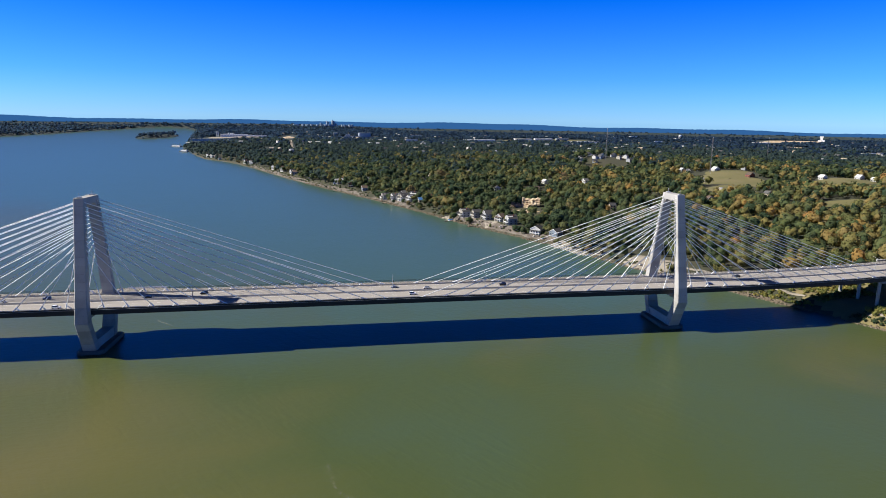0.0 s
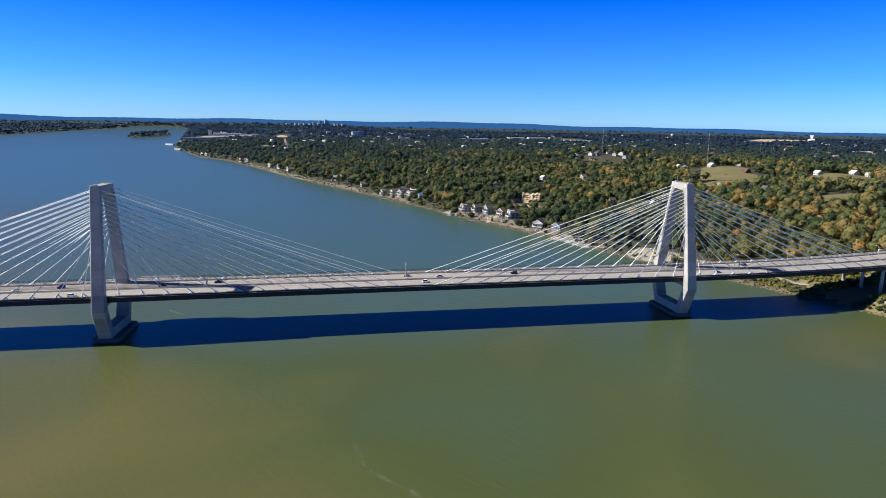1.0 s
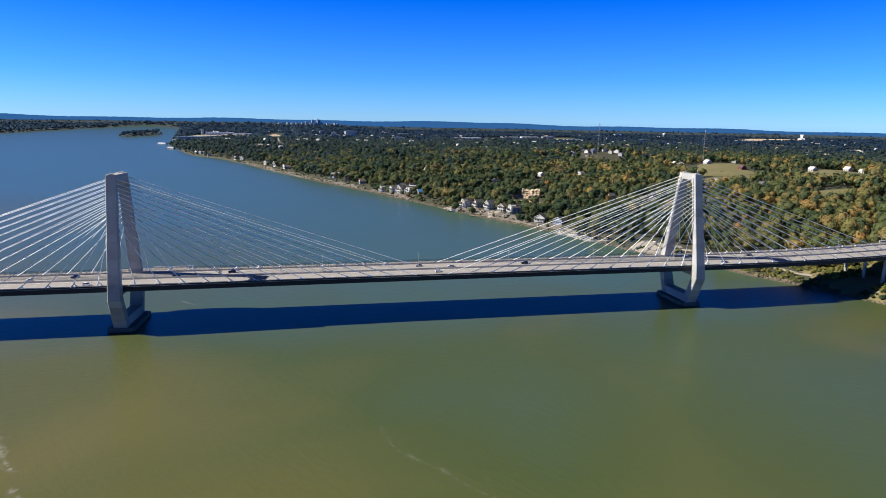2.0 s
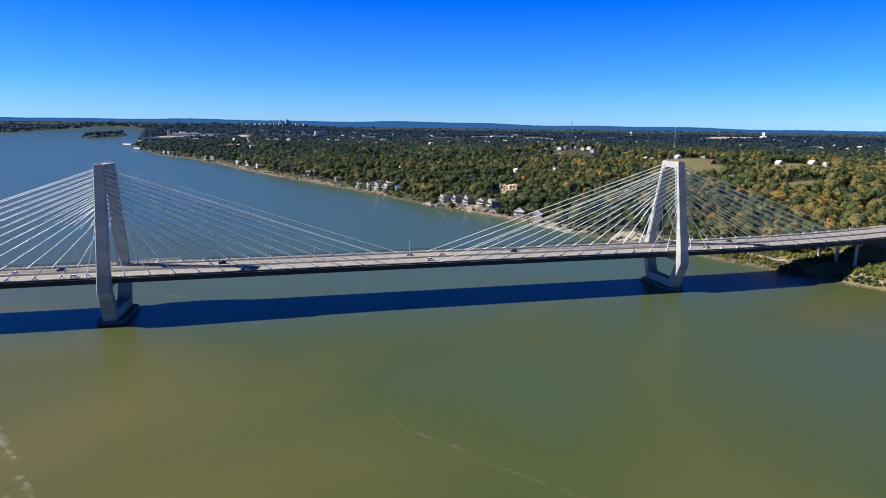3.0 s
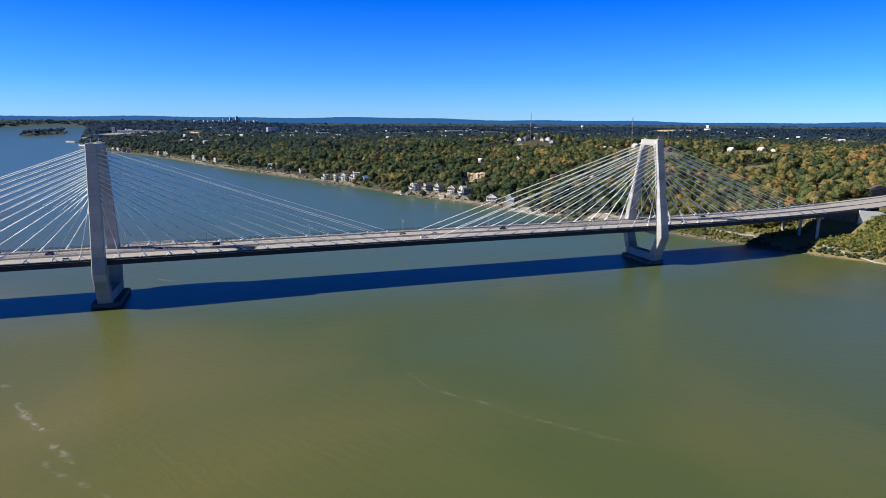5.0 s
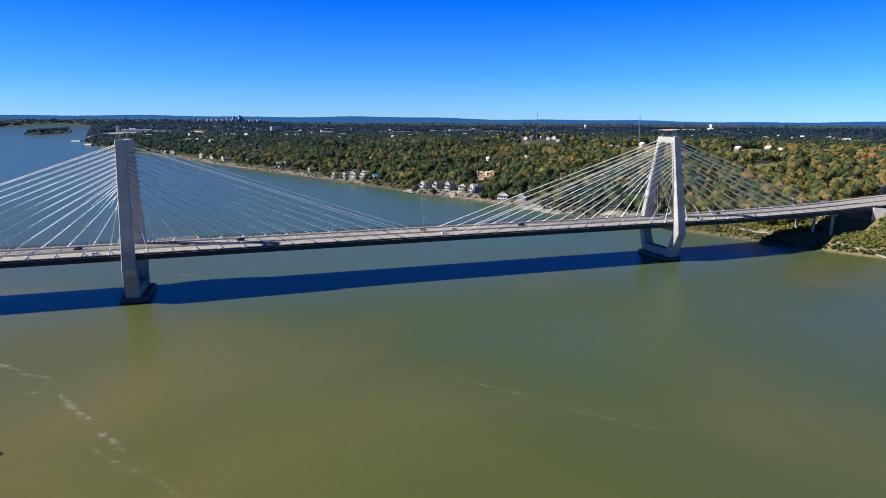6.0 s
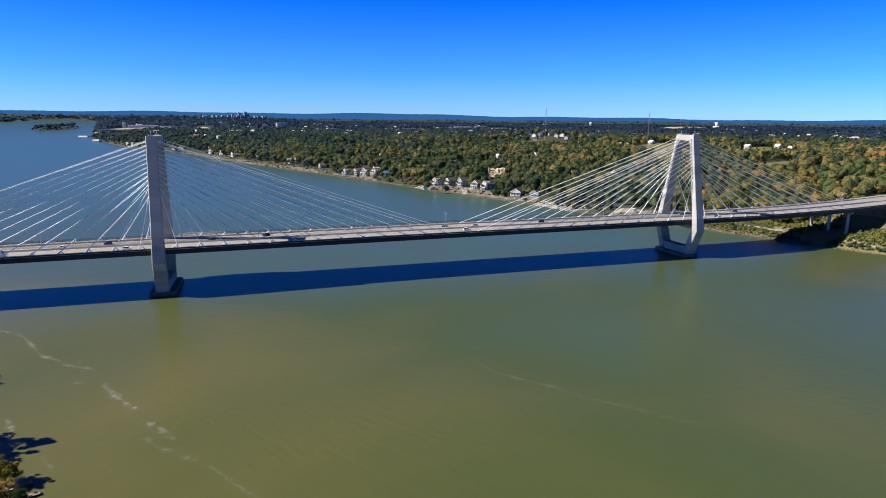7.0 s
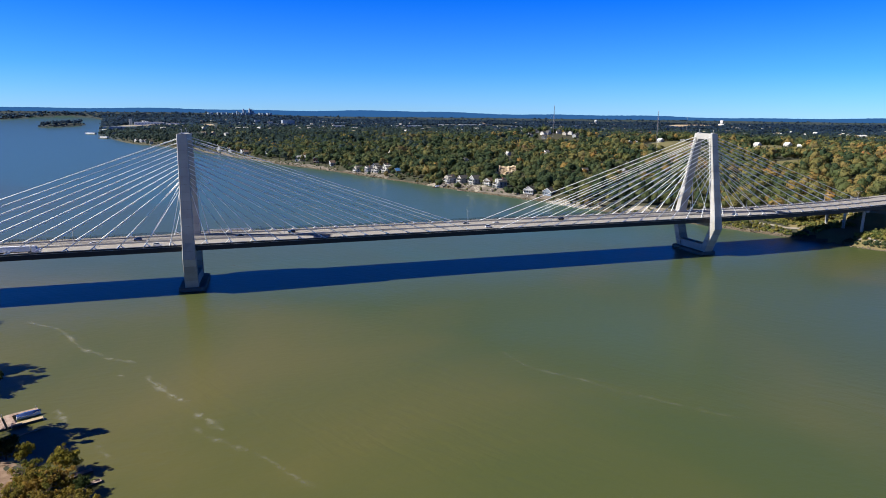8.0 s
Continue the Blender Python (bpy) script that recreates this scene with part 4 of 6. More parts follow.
def plant(kind, x, y, z, scale, turn, label, group=""):
    ob = thing("tree", x, y, z, turn, label, "tree", group)
    ob.scale = (scale, scale, scale)
    shared("trunk", kind[0], ob)
    shared("crown", kind[1], ob)


def build_bank_trees():
    rng = np.random.default_rng(23)
    kinds = [tree_meshes(40 + k, 620, 0.115, 14.0, r, M_TREE) for k, r in enumerate((4.2, 4.8, 5.4, 3.8, 5.0, 4.4))]
    x, y, z = scatter(rng, 400, 640, 9.0, 20, 60)
    order = np.argsort(np.hypot(x - 560, y - 120))[:290]
    words = ("leafy autumn tree with a ragged golden green crown", "broad autumn tree turning ochre on the wooded slope", "tall tree with a loose yellow green crown",
             "autumn tree with rusty orange leaves")
    for n, k in enumerate(order):
        s = rng.uniform(0.65, 1.15) * (0.45 + 0.55 * float(smooth(3, 8, z[k])))
        plant(kinds[n % 6], float(x[k]), float(y[k]), float(z[k]) - 0.2, float(s), float(rng.uniform(0, 360)), words[n % 4], "trees on the far bank")


build_bank_trees()

NEAR_LEAF = foliage("riverside_leaves", [(0.0, (0.095, 0.118, 0.026)), (0.35, (0.220, 0.195, 0.040)), (0.65, (0.325, 0.225, 0.050)), (1.0, (0.370, 0.245, 0.070))], spread=0.0, per_object=0.7, shift=0.0)
YELLOW_LEAF = foliage("yellow_leaves", [(0.0, (0.20, 0.19, 0.035)), (0.3, (0.38, 0.30, 0.045)), (0.6, (0.52, 0.36, 0.045)), (1.0, (0.56, 0.34, 0.05))], spread=0.0, per_object=0.1, drifts=0.3)
GREEN_LEAF = foliage("green_leaves", [(0.0, (0.042, 0.063, 0.021)), (0.5, (0.084, 0.118, 0.0294)), (1.0, (0.143, 0.16, 0.0336))], spread=0.0, per_object=0.1, drifts=0.3)
yellow_kind = tree_meshes(70, 7600, 0.034, 13.0, 5.6, YELLOW_LEAF, 70, 0.46, (0.10, 0.3), 1.5)
green_kind = tree_meshes(71, 7600, 0.034, 13.0, 5.4, GREEN_LEAF, 70, 0.46, (0.10, 0.3), 1.5)
tall_kind = tree_meshes(72, 5200, 0.058, 26.0, 7.6, GREEN_LEAF, 60, 0.46, (0.12, 0.34), 1.2)
for k, (kind, x, y, s, lab) in enumerate((
        (yellow_kind, -24.4, -193.0, 0.74, "tree at the water's edge with a yellow top"), (green_kind, -18.2, -205.5, 0.52, "dark leafy tree leaning over the river"),
        (yellow_kind, -37.6, -182.0, 0.56, "yellow green tree beside the dock"), (green_kind, -43.5, -179, 0.70, "green tree above the dock"), 
        (tall_kind, -56, -164, 1.0, "tall cottonwood shading the water"), (tall_kind, -60, -172, 1.08, "tall cottonwood on the bank"), (tall_kind, -86, -120, 0.85, "tall riverside tree beside the bare bank"), (tall_kind, -86, -110, 0.95, "tall riverside tree casting a long shadow"), (tall_kind, -84, -115, 0.9, "tall leafy tree over the water"),
        (tall_kind, -80, -100, 0.8, "riverside tree with a broad crown"), (tall_kind, -88, -118, 0.75, "riverside tree on the near bank"), (tall_kind, -112, -31, 0.8, "riverside tree near the bridge"))):
    plant(kind, x, y, max(0.6, ground_z(x, y)) - 0.2, s, k * 67.0, lab, "trees on the near bank")
thicket = [tree_meshes(80 + k, 3000, 0.04, 13.0, r, NEAR_LEAF, 46, 0.48, (0.10, 0.3), 1.5) for k, r in enumerate((6.0, 5.4, 6.6))]
rnd = random.Random(17)
for k in range(46):
    x, y = rnd.uniform(-33, -16), rnd.uniform(-232, -195)
    if ground_z(x, y) > 0.4 and x + 0.35 * (y + 196) < -22 + 12 * (y < -203):
        plant(thicket[k % 3], x, y, ground_z(x, y) - 0.3, rnd.uniform(0.34, 0.62), k * 41.0, ("olive green tree in the thicket by the river", "brownish tree in the thicket by the river")[k % 2], "trees on the near bank")

for k in range(26):
    x, y = rnd.uniform(-52, -32), rnd.uniform(-226, -196)
    plant(thicket[k % 3], x, y, ground_z(x, y) - 0.3, rnd.uniform(0.16, 0.32), k * 53.0, "low brownish scrub tree on the sandy bank", "trees on the near bank")


def build_brush():
    """Low bushes along the waterline and on the slopes by the bridge."""
    rng = np.random.default_rng(31)
    for name, x0, x1, y0, y1, n, keep in (("a", 498, 760, -150, 40, 11000, lambda x, y, z: (z > 5.0) & (y < np.where(x < 575, 4 - 0.1 * np.maximum(x - 540, 0), 3.0e-4 * (x - 372) ** 2 - 8)) & (np.abs(y + 38 - 0.12 * (x - 600)) > 2.5)),
                                          ("d", 498, 700, -150, 6, 4200, lambda x, y, z: (z > 1.0) & (z <= 5.2) & (y < 4)),
                                          ("b", 455, 552, 30, 122, 1100, lambda x, y, z: (z > 1.0) & (np.abs(x - 492 - (95 - y) * 0.14) > 3.5)),
                                          ("c", -120, 0, -260, -20, 260, lambda x, y, z: z > 1.8),
                                          ("d", -120, 480, 118, 1500, 11000, lambda x, y, z: (z > 0.9) & (z < 6.5)),
                                          ("e", 556, 640, 42, 110, 500, lambda x, y, z: z > 3)):
        x, y = rng.uniform(x0, x1, n), rng.uniform(y0, y1, n)
        z = land(x, y)
        ok = keep(x, y, z)
        if name == "d":
            for hx, hy in HOMES[:13]:
                ok &= np.hypot(x - hx + 5, y - hy + 6) > 7.5
            ok &= (x - 355) ** 2 + (y - 372) ** 2 > 1
        x, y, z = x[ok], y[ok], z[ok]
        r = rng.uniform(0.8, 2.2, len(x)) * (0.6 if name == "c" else 1.4 if name == "a" else 1)
        c = np.stack([x, y, z + r * 0.45], -1)
        v, f, q, g = clumps(rng, c, r * 1.15, r * 0.9, 0, 26, 0.21, 5)
        hue = rng.random(len(x))
        mat = M_LEAF if name == "d" else M_BRUSH
        ob = new("brush", mesh_np("brush", v, f, mat, smooth=True, hue=np.repeat(hue, len(v) // len(x))))
        new("leaf_sprays", mesh_np("brush_sprays", q, g, mat, hue=np.repeat(hue, 104))).parent = ob
        tagged(ob, "low tangled bushes in autumn colour on the bank", "bushes", kind="stuff")


build_brush()


# ---- homes ----
M_SLOPE = material("slope_gravel", [(0.095, 0.08, 0.066), (0.145, 0.125, 0.105), (0.20, 0.178, 0.152)], 0.15, 0.95, bump_scale=0.9, fine=0.7, bump=0.4)
M_GLASS = bpy.data.materials.new("window_glass")
M_GLASS.use_nodes = True
M_GLASS.node_tree.nodes["Principled BSDF"].inputs["Base Color"].default_value = (0.03, 0.04, 0.05, 1)
M_GLASS.node_tree.nodes["Principled BSDF"].inputs["Roughness"].default_value = 0.08
M_TRIM = plain("white_trim", (0.78, 0.77, 0.74), 0.6)
WALLS = {"white": plain("white_siding", (0.504, 0.504, 0.496)), "grey": plain("grey_siding", (0.286, 0.302, 0.319)), "cream": plain("cream_siding", (0.386, 0.361, 0.311)),
         "blue": plain("slate_siding", (0.185, 0.227, 0.286)), "red": plain("red_brick", (0.218, 0.0714, 0.0504)), "tan": plain("tan_siding", (0.403, 0.336, 0.252))}
ROOFS = {"grey": plain("grey_shingles", (0.10, 0.10, 0.105), 0.9), "dark": plain("dark_shingles", (0.045, 0.045, 0.05), 0.9), "brown": plain("brown_shingles", (0.10, 0.07, 0.055), 0.9),
         "blue": plain("blue_metal_roof", (0.06, 0.16, 0.36), 0.4), "pale": plain("pale_roof", (0.60, 0.60, 0.60), 0.7)}


def house(x, y, rz, w, d, h, wall, roof, label, gables=1, porch=True, chimney=False, group="homes by the river", terrace=False):
    """A home with its gable to the river (local -y)."""
    ob = thing("house", x, y, ground_z(x, y) - 0.3, rz, label, "house", group)
    pitch = w * 0.30
    bm = bmesh.new()
    prof = [(-w / 2, -1.5), (w / 2, -1.5), (w / 2, h), (0, h + pitch), (-w / 2, h)]
    solid(bm, [[(px, -d / 2, pz) for px, pz in prof], [(px, d / 2, pz) for px, pz in prof]])
    bmesh.ops.recalc_face_normals(bm, faces=bm.faces)
    part("wall", bm, WALLS[wall], ob)
    bm = bmesh.new()
    for s in (-1, 1):
        a, b, t = (s * (w / 2 + 0.6), h - 0.36), (0, h + pitch), 0.25
        ring = [(a[0], a[1] + 0.02), (b[0], b[1] + 0.03), (b[0], b[1] + 0.03 + t * 1.3), (a[0], a[1] + 0.02 + t)]
        solid(bm, [[(px, -d / 2 - 0.6, pz) for px, pz in ring], [(px, d / 2 + 0.6, pz) for px, pz in ring]])
    bmesh.ops.recalc_face_normals(bm, faces=bm.faces)
    r_ob = part("roof", bm, ROOFS[roof], ob)
    bm = bmesh.new()
    for sd in (-1, 1):
        ring = [(sd * (w / 2 + 0.62), h - 0.66), (0, h + pitch - 0.30), (0, h + pitch + 0.10), (sd * (w / 2 + 0.62), h - 0.22)]
        solid(bm, [[(px, -d / 2 - 0.70, pz) for px, pz in ring], [(px, -d / 2 - 0.61, pz) for px, pz in ring]])
    bmesh.ops.recalc_face_normals(bm, faces=bm.faces)
    part("bargeboard", bm, M_TRIM, r_ob)
    if gables > 1:
        bm = bmesh.new()
        for gx in (-w * 0.24, w * 0.24):
            gw = w * 0.34
            prof = [(gx - gw / 2, h * 0.5), (gx + gw / 2, h * 0.5), (gx + gw / 2, h + 0.6), (gx, h + gw * 0.62), (gx - gw / 2, h + 0.6)]
            solid(bm, [[(px, -d / 2 - 1.3, pz) for px, pz in prof], [(px, 0, pz) for px, pz in prof]])
        bmesh.ops.recalc_face_normals(bm, faces=bm.faces)
        part("gable", bm, WALLS["white" if wall != "white" else "cream"], ob)
    front = -d / 2 - (1.3 if gables > 1 else 0)
    floors = max(1, int(h // 2.9))
    for fl in range(floors):
        z0 = 0.9 + fl * 2.95
        n = max(2, int(w // 3.2))
        for k in range(n):
            cx = -w / 2 + (k + 0.5) * w / n
            part("window", box(bmesh.new(), cx - 0.95, cx + 0.95, -d / 2 - 0.06, -d / 2 - 0.01, z0 - 0.1, z0 + 1.75) if gables == 1 or fl == 0 else
                       box(bmesh.new(), cx - 0.95, cx + 0.95, front - 0.06, front - 0.01, z0 - 0.1, z0 + 1.75), M_GLASS, ob)
        for s in (-1, 1):
            for k in range(2):
                cy = -d / 4 + k * d / 2
                xx = s * w / 2
                part("window", box(bmesh.new(), min(xx, xx + s * 0.06), max(xx, xx + s * 0.06), cy - 0.8, cy + 0.8, z0, z0 + 1.6), M_GLASS, ob)
    if porch:
        z0 = 3.0 if floors > 1 else 0.4
        y0 = front - 2.6
        bm = box(bmesh.new(), -w / 2 + 0.3, w / 2 - 0.3, y0, front - 0.07, z0 - 0.25, z0)
        po = part("balcony", bm, M_TRIM, ob)
        for k in range(4):
            px = -w / 2 + 0.6 + k * (w - 1.2) / 3
            part("post", box(bmesh.new(), px - 0.16, px + 0.16, y0 + 0.1, y0 + 0.42, -1.2, z0 + (2.6 if k % 3 == 0 or wall == "white" else -0.26)), M_TRIM, po)
        bm = box(bmesh.new(), -w / 2 + 0.3, w / 2 - 0.3, y0 + 0.05, y0 + 0.13, z0 + 0.92, z0 + 1.02)
        for k in range(12):
            px = -w / 2 + 0.4 + k * (w - 0.8) / 11
            box(bm, px - 0.03, px + 0.03, y0 + 0.06, y0 + 0.12, z0, z0 + 0.92)
        part("railing", bm, M_TRIM, po)
        bm = bmesh.new()
        ring = [(y0 - 0.3, z0 + 2.62), (front - 0.08, z0 + 3.1), (front - 0.08, z0 + 3.28), (y0 - 0.3, z0 + 2.8)]
        solid(bm, [[(px, yy, zz) for yy, zz in ring] for px in (-w / 2 + 0.1, w / 2 - 0.1 if gables == 1 else 0.2)])
        bmesh.ops.recalc_face_normals(bm, faces=bm.faces)
        part("porch_roof", bm, ROOFS[roof], po)
    if terrace:
        y0 = front - 2.8
        part("terrace", box(bmesh.new(), -w / 2 - 1.5, w / 2 + 1.5, y0 - 4.0, y0, -5.5, -1.0, 0.1), M_SLOPE, ob, "stone retaining wall with a terrace")
        part("lower_terrace", box(bmesh.new(), -w / 2 + 0.5, w / 2 + 2.5, y0 - 7.5, y0 - 4.01, -7.5, -3.0, 0.1), M_SLOPE, ob)
        part("stairs", solid(bmesh.new(), [[(px, y0 - 4.01 - 3.4 * q, -5), (px + 1.4, y0 - 4.01 - 3.4 * q, -5), (px + 1.4, y0 - 4.01 - 3.4 * q, -1.0 - 2.0 * q), (px, y0 - 4.01 - 3.4 * q, -1.0 - 2.0 * q)] for q in (0, 0.5, 1) for px in (w * 0.1,)]), M_BARRIER, ob)
    if chimney:
        part("chimney", box(bmesh.new(), w * 0.2, w * 0.2 + 0.9, 0.5, 1.4, h, h + pitch + 1.0), WALLS["red"], ob)
    return ob


def face_river(x, y):
    """Turn that points local -y to the nearest water."""
    e = 4.0
    gx = ground_z(x + e, y) - ground_z(x - e, y)
    gy = ground_z(x, y + e) - ground_z(x, y - e)
    return math.degrees(math.atan2(gy, gx)) - 90


SPEC = [(12, 11, 6.0, "white", "dark", "white two-storey house with twin gables and a porch", 2), (10, 10, 5.8, "white", "grey", "white gabled house above a gravel slope", 1),
        (13, 11, 5.4, "white", "dark", "white house with a wide dark roof above the river", 2), (12, 11, 5.6, "grey", "dark", "grey house with tall white gables over the bank", 2),
        (11, 9, 4.0, "cream", "blue", "low house with a blue metal roof", 1),
        (13, 11, 6.4, "white", "dark", "white three-gabled house with balconies", 2), (11, 11, 6.2, "cream", "dark", "pale gabled house with a deck", 1),
        (14, 11, 6.6, "grey", "dark", "grey house with white trim and a tall pointed front gable", 1), (12, 10, 5.2, "grey", "brown", "grey house with a brown roof behind a terrace", 1),
        (13, 11, 6.8, "blue", "dark", "slate-blue house with white gables", 2), (13, 10, 5.0, "white", "dark", "white house with open balconies over a garage", 1),
        (13, 9, 4.2, "blue", "dark", "dark house under trees beside the shore", 1), (14, 12, 8.6, "red", "dark", "three-storey red brick house on the shore", 1)]
for k, (x, y) in enumerate(HOMES):
    w, d, h, wall, roof, label, g = SPEC[k] if k < len(SPEC) else (
        11 + k % 3, 9, 5.0 + (k % 2) * 1.2, ("white", "white", "grey", "white")[k % 4], ("grey", "dark", "brown", "pale")[k % 4],
        ("white cottage on the wooded shore", "white cottage among riverside trees", "grey cottage near the water", "white cottage beside the river")[k % 4], 1)
    house(float(x), float(y), face_river(x, y) + (k % 3 - 1) * 4, w, d, h + (1.2 if k < 12 and h > 5 else 0), wall, roof, label, g, porch=k < 13 and k not in (4, 11), chimney=k % 4 == 1, terrace=5 <= k <= 10)
for k, (x, y, wall, roof) in enumerate(((521, 158, "tan", "brown"), (573, 196, "cream", "pale"), (622, 200, "white", "grey"), (606, 186, "white", "pale"), (540, 205, "grey", "brown"))):
    house(x, y, 20 + 30 * k, 12, 9, 4.2, wall, roof, "low house half hidden among autumn trees", 1, porch=False, group="homes behind the bridge")

for k, (x, y) in enumerate(YARDS):
    house(x, y, 40 * k, 9 + k % 4, 8, 4.4 + 1.5 * (k % 2), ("white", "grey", "white", "cream", "tan")[k % 5], ("grey", "dark", "brown", "dark", "pale", "grey", "dark")[k % 7],
          ("white house in a yard among the woods", "grey house in a yard among the woods", "white house in a yard among the woods", "cream house in a yard among the woods", "tan house in a yard among the woods")[k % 5],
          1, porch=False, group="homes in the woods")

# the rock cut beside the approach road
def rock_cut():
    rng = np.random.default_rng(12)
    ob = thing("rock_cut", 0, 0, 0, 0, "dark layered rock cut beside the approach road", "cliff")
    bm = bmesh.new()
    last = None
    for i in range(41):
        x = 676 + 4.2 * i
        y0 = 3.0e-4 * (x - 372) ** 2 + 49
        col = []
        for j in range(7):
            col.append(bm.verts.new((x, y0 + (0, 0.8, 0.9, 2.0, 2.1, 3.2, 9.0)[j] + float(rng.uniform(-0.4, 0.4)), deck_z(x) - 2 + (0, 2.2, 4.4, 6.4, 8.6, 10.5, 10.9)[j] * (0.75 + 0.2 * math.sin(i * 0.4)))))
        if last:
            for j in range(6):
                bm.faces.new((last[j], col[j], col[j + 1], last[j + 1]))
        last = col
    part("rock_face", bm, material("dark_shale", [(0.05, 0.04, 0.04), (0.10, 0.08, 0.075), (0.17, 0.14, 0.12)], 0.3, 0.95, bump_scale=1.0, fine=0.6, bump=0.6, stretch=(0.3, 0.3, 1.5)), ob)


rock_cut()

# the town on the hill, the barn and sheds in the fields
rnd = random.Random(8)
for k in range(26):
    x, y = 765 + rnd.uniform(-85, 85), 1015 + rnd.uniform(-45, 60)
    house(x, y, rnd.uniform(0, 180), 10, 8, rnd.uniform(4.5, 6.5), rnd.choice(("white", "cream", "grey", "grey")), rnd.choice(("grey", "dark", "dark")), "pale house in the town on the wooded hill", 1, porch=False, group="houses in the town")
for x, y, w, wall, roof, lab in ((850, 716, 12, "white", "pale", "white barn in an open field"), (778, 632, 8, "white", "grey", "small farm shed in the field"),
                                 (866, 636, 13, "red", "brown", "red farm house at the field's edge"), (958, 574, 11, "white", "pale", "white farm building beside a field"),
                                 (1022, 566, 13, "white", "pale", "white shed beside a field"), (781, 372, 12, "red", "brown", "brick house in a dry field"),
                                 (822, 786, 9, "white", "pale", "white house among the trees"), (1043, 556, 9, "white", "pale", "small white shed beside a field")):
    house(x, y, 15, w, 9, 4.5, wall, roof, lab, 1, porch=False, group="farm buildings")


def flat_patch(name, cx, cy, a, b, mat, label, lift=0.25):
    """A patch of open ground that follows the land."""
    bm = bmesh.new()
    rings = []
    n = 28
    for f in (0.02, 0.14, 0.28, 0.42, 0.56, 0.7, 0.85, 1.0):
        ring = []
        for k in range(n):
            g = 2 * math.pi * k / n
            q = f * (1 + 0.13 * math.sin(3 * g + cx) + 0.08 * math.sin(5 * g + cy))
            px, py = cx + a * q * math.cos(g), cy + b * q * math.sin(g)
            ring.append(bm.verts.new((px, py, ground_z(px, py) + lift * (1 if f < 1 else -0.6))))
        rings.append(ring)
    for p, q in zip(rings, rings[1:]):
        for k in range(n):
            bm.faces.new((p[k], p[(k + 1) % n], q[(k + 1) % n], q[k]))
    bm.faces.new(rings[0])
    ob = part(name, bm, mat)
    ob.data.polygons.foreach_set("use_smooth", [True] * len(ob.data.polygons))
    tagged(ob, label, name, kind="structure")


for cx, cy, a, b in ((822, 632, 62, 68), (856, 684, 44, 38), (766, 548, 46, 42), (812, 356, 42, 20), (782, 322, 32, 18), (985, 552, 62, 30), (940, 500, 52, 40), (790, 790, 38, 14), (1700, 1050, 52, 20)):
    flat_patch("field", cx, cy, a, b, M_GRASS, "dry autumn field among the woods", 0.5 + 0.1 * (cx % 7) / 7)
flat_patch("gravel_yard", 405, 488, 26, 15, M_STONE, "bare pale yard under the quarried bluff", 0.5)
for cx, cy, a, b, mat, lab in ((3540, 3880, 300, 170, M_STONE, "bare quarry ground in the distance"), (2510, 2630, 80, 50, M_STONE, "bare quarry pit in the distance"), (-95, 3540, 34, 150, M_STONE, "bare strip of earth among distant woods"), (1480, 3470, 280, 90, M_GRASS, "open dry ground round distant sheds")):
    px, py, k = drawn_in(cx, cy)
    flat_patch("bare_ground", px, py, a * k, b * k, mat, lab, 1.5)
flat_patch("sand", -42, -208, 13, 26, material("brown_sand", [(0.15, 0.095, 0.062), (0.25, 0.165, 0.115), (0.36, 0.26, 0.19)], 0.35, 0.95, bump_scale=2.5, fine=0.8, bump=0.4), "bare reddish-brown sand between the riverside trees", 0.12)
flat_patch("gravel_lot", 436, 172, 22, 26, M_GRAVEL, "gravel car park by the water", 0.2)
px, py, k = drawn_in(-400, 3540)
flat_patch("gravel_yard", px, py, 170 * k, 70 * k, M_GRAVEL, "open works yard by the river", 1.5)


def bluff():
    """The quarried rock face behind the homes."""
    rng = np.random.default_rng(4)
    ob = thing("rock_bluff", 417, 524, 8, -22, "pale quarried limestone bluff in two ledges", "cliff")
    for lvl, (x0, x1, yy, z0, z1) in enumerate(((-27, 18, 0, -3, 8.0), (-8, 26, 6, 6.0, 14.5))):
        bm = bmesh.new()
        nx, nz = 34, 8
        grid = []
        for i in range(nx + 1):
            col = []
            for j in range(nz + 1):
                x = x0 + (x1 - x0) * i / nx
                z = z0 + (z1 - z0) * (j + (float(rng.uniform(-0.12, 0.12)) if 0 < j < nz else 0)) / nz * (0.85 + 0.1 * math.sin(i * 0.21 + lvl) + 0.06 * math.sin(i * 0.9))
                y = yy + 0.5 * math.sin(i * 0.37) + 0.4 * math.sin(i * 1.3) + float(rng.uniform(-0.3, 0.3)) + (0.0, 0.2, 0.1, 1.2, 1.3, 1.2, 2.4, 2.5, 2.6)[j] * (0.4 + 1.2 * abs(math.sin(i * 0.23 + lvl)))
                col.append(bm.verts.new((x, y, z)))
            grid.append(col)
        for i in range(nx):
            for j in range(nz):
                bm.faces.new((grid[i][j], grid[i + 1][j], grid[i + 1][j + 1], grid[i][j + 1]))
        back = [(bm.verts.new((grid[i][nz].co.x, yy + 14, grid[i][nz].co.z + 1.5))) for i in range(nx + 1)]
        for i in range(nx):
            bm.faces.new((grid[i][nz], grid[i + 1][nz], back[i + 1], back[i]))
        part("ledge", bm, M_STONE, ob)


bluff()


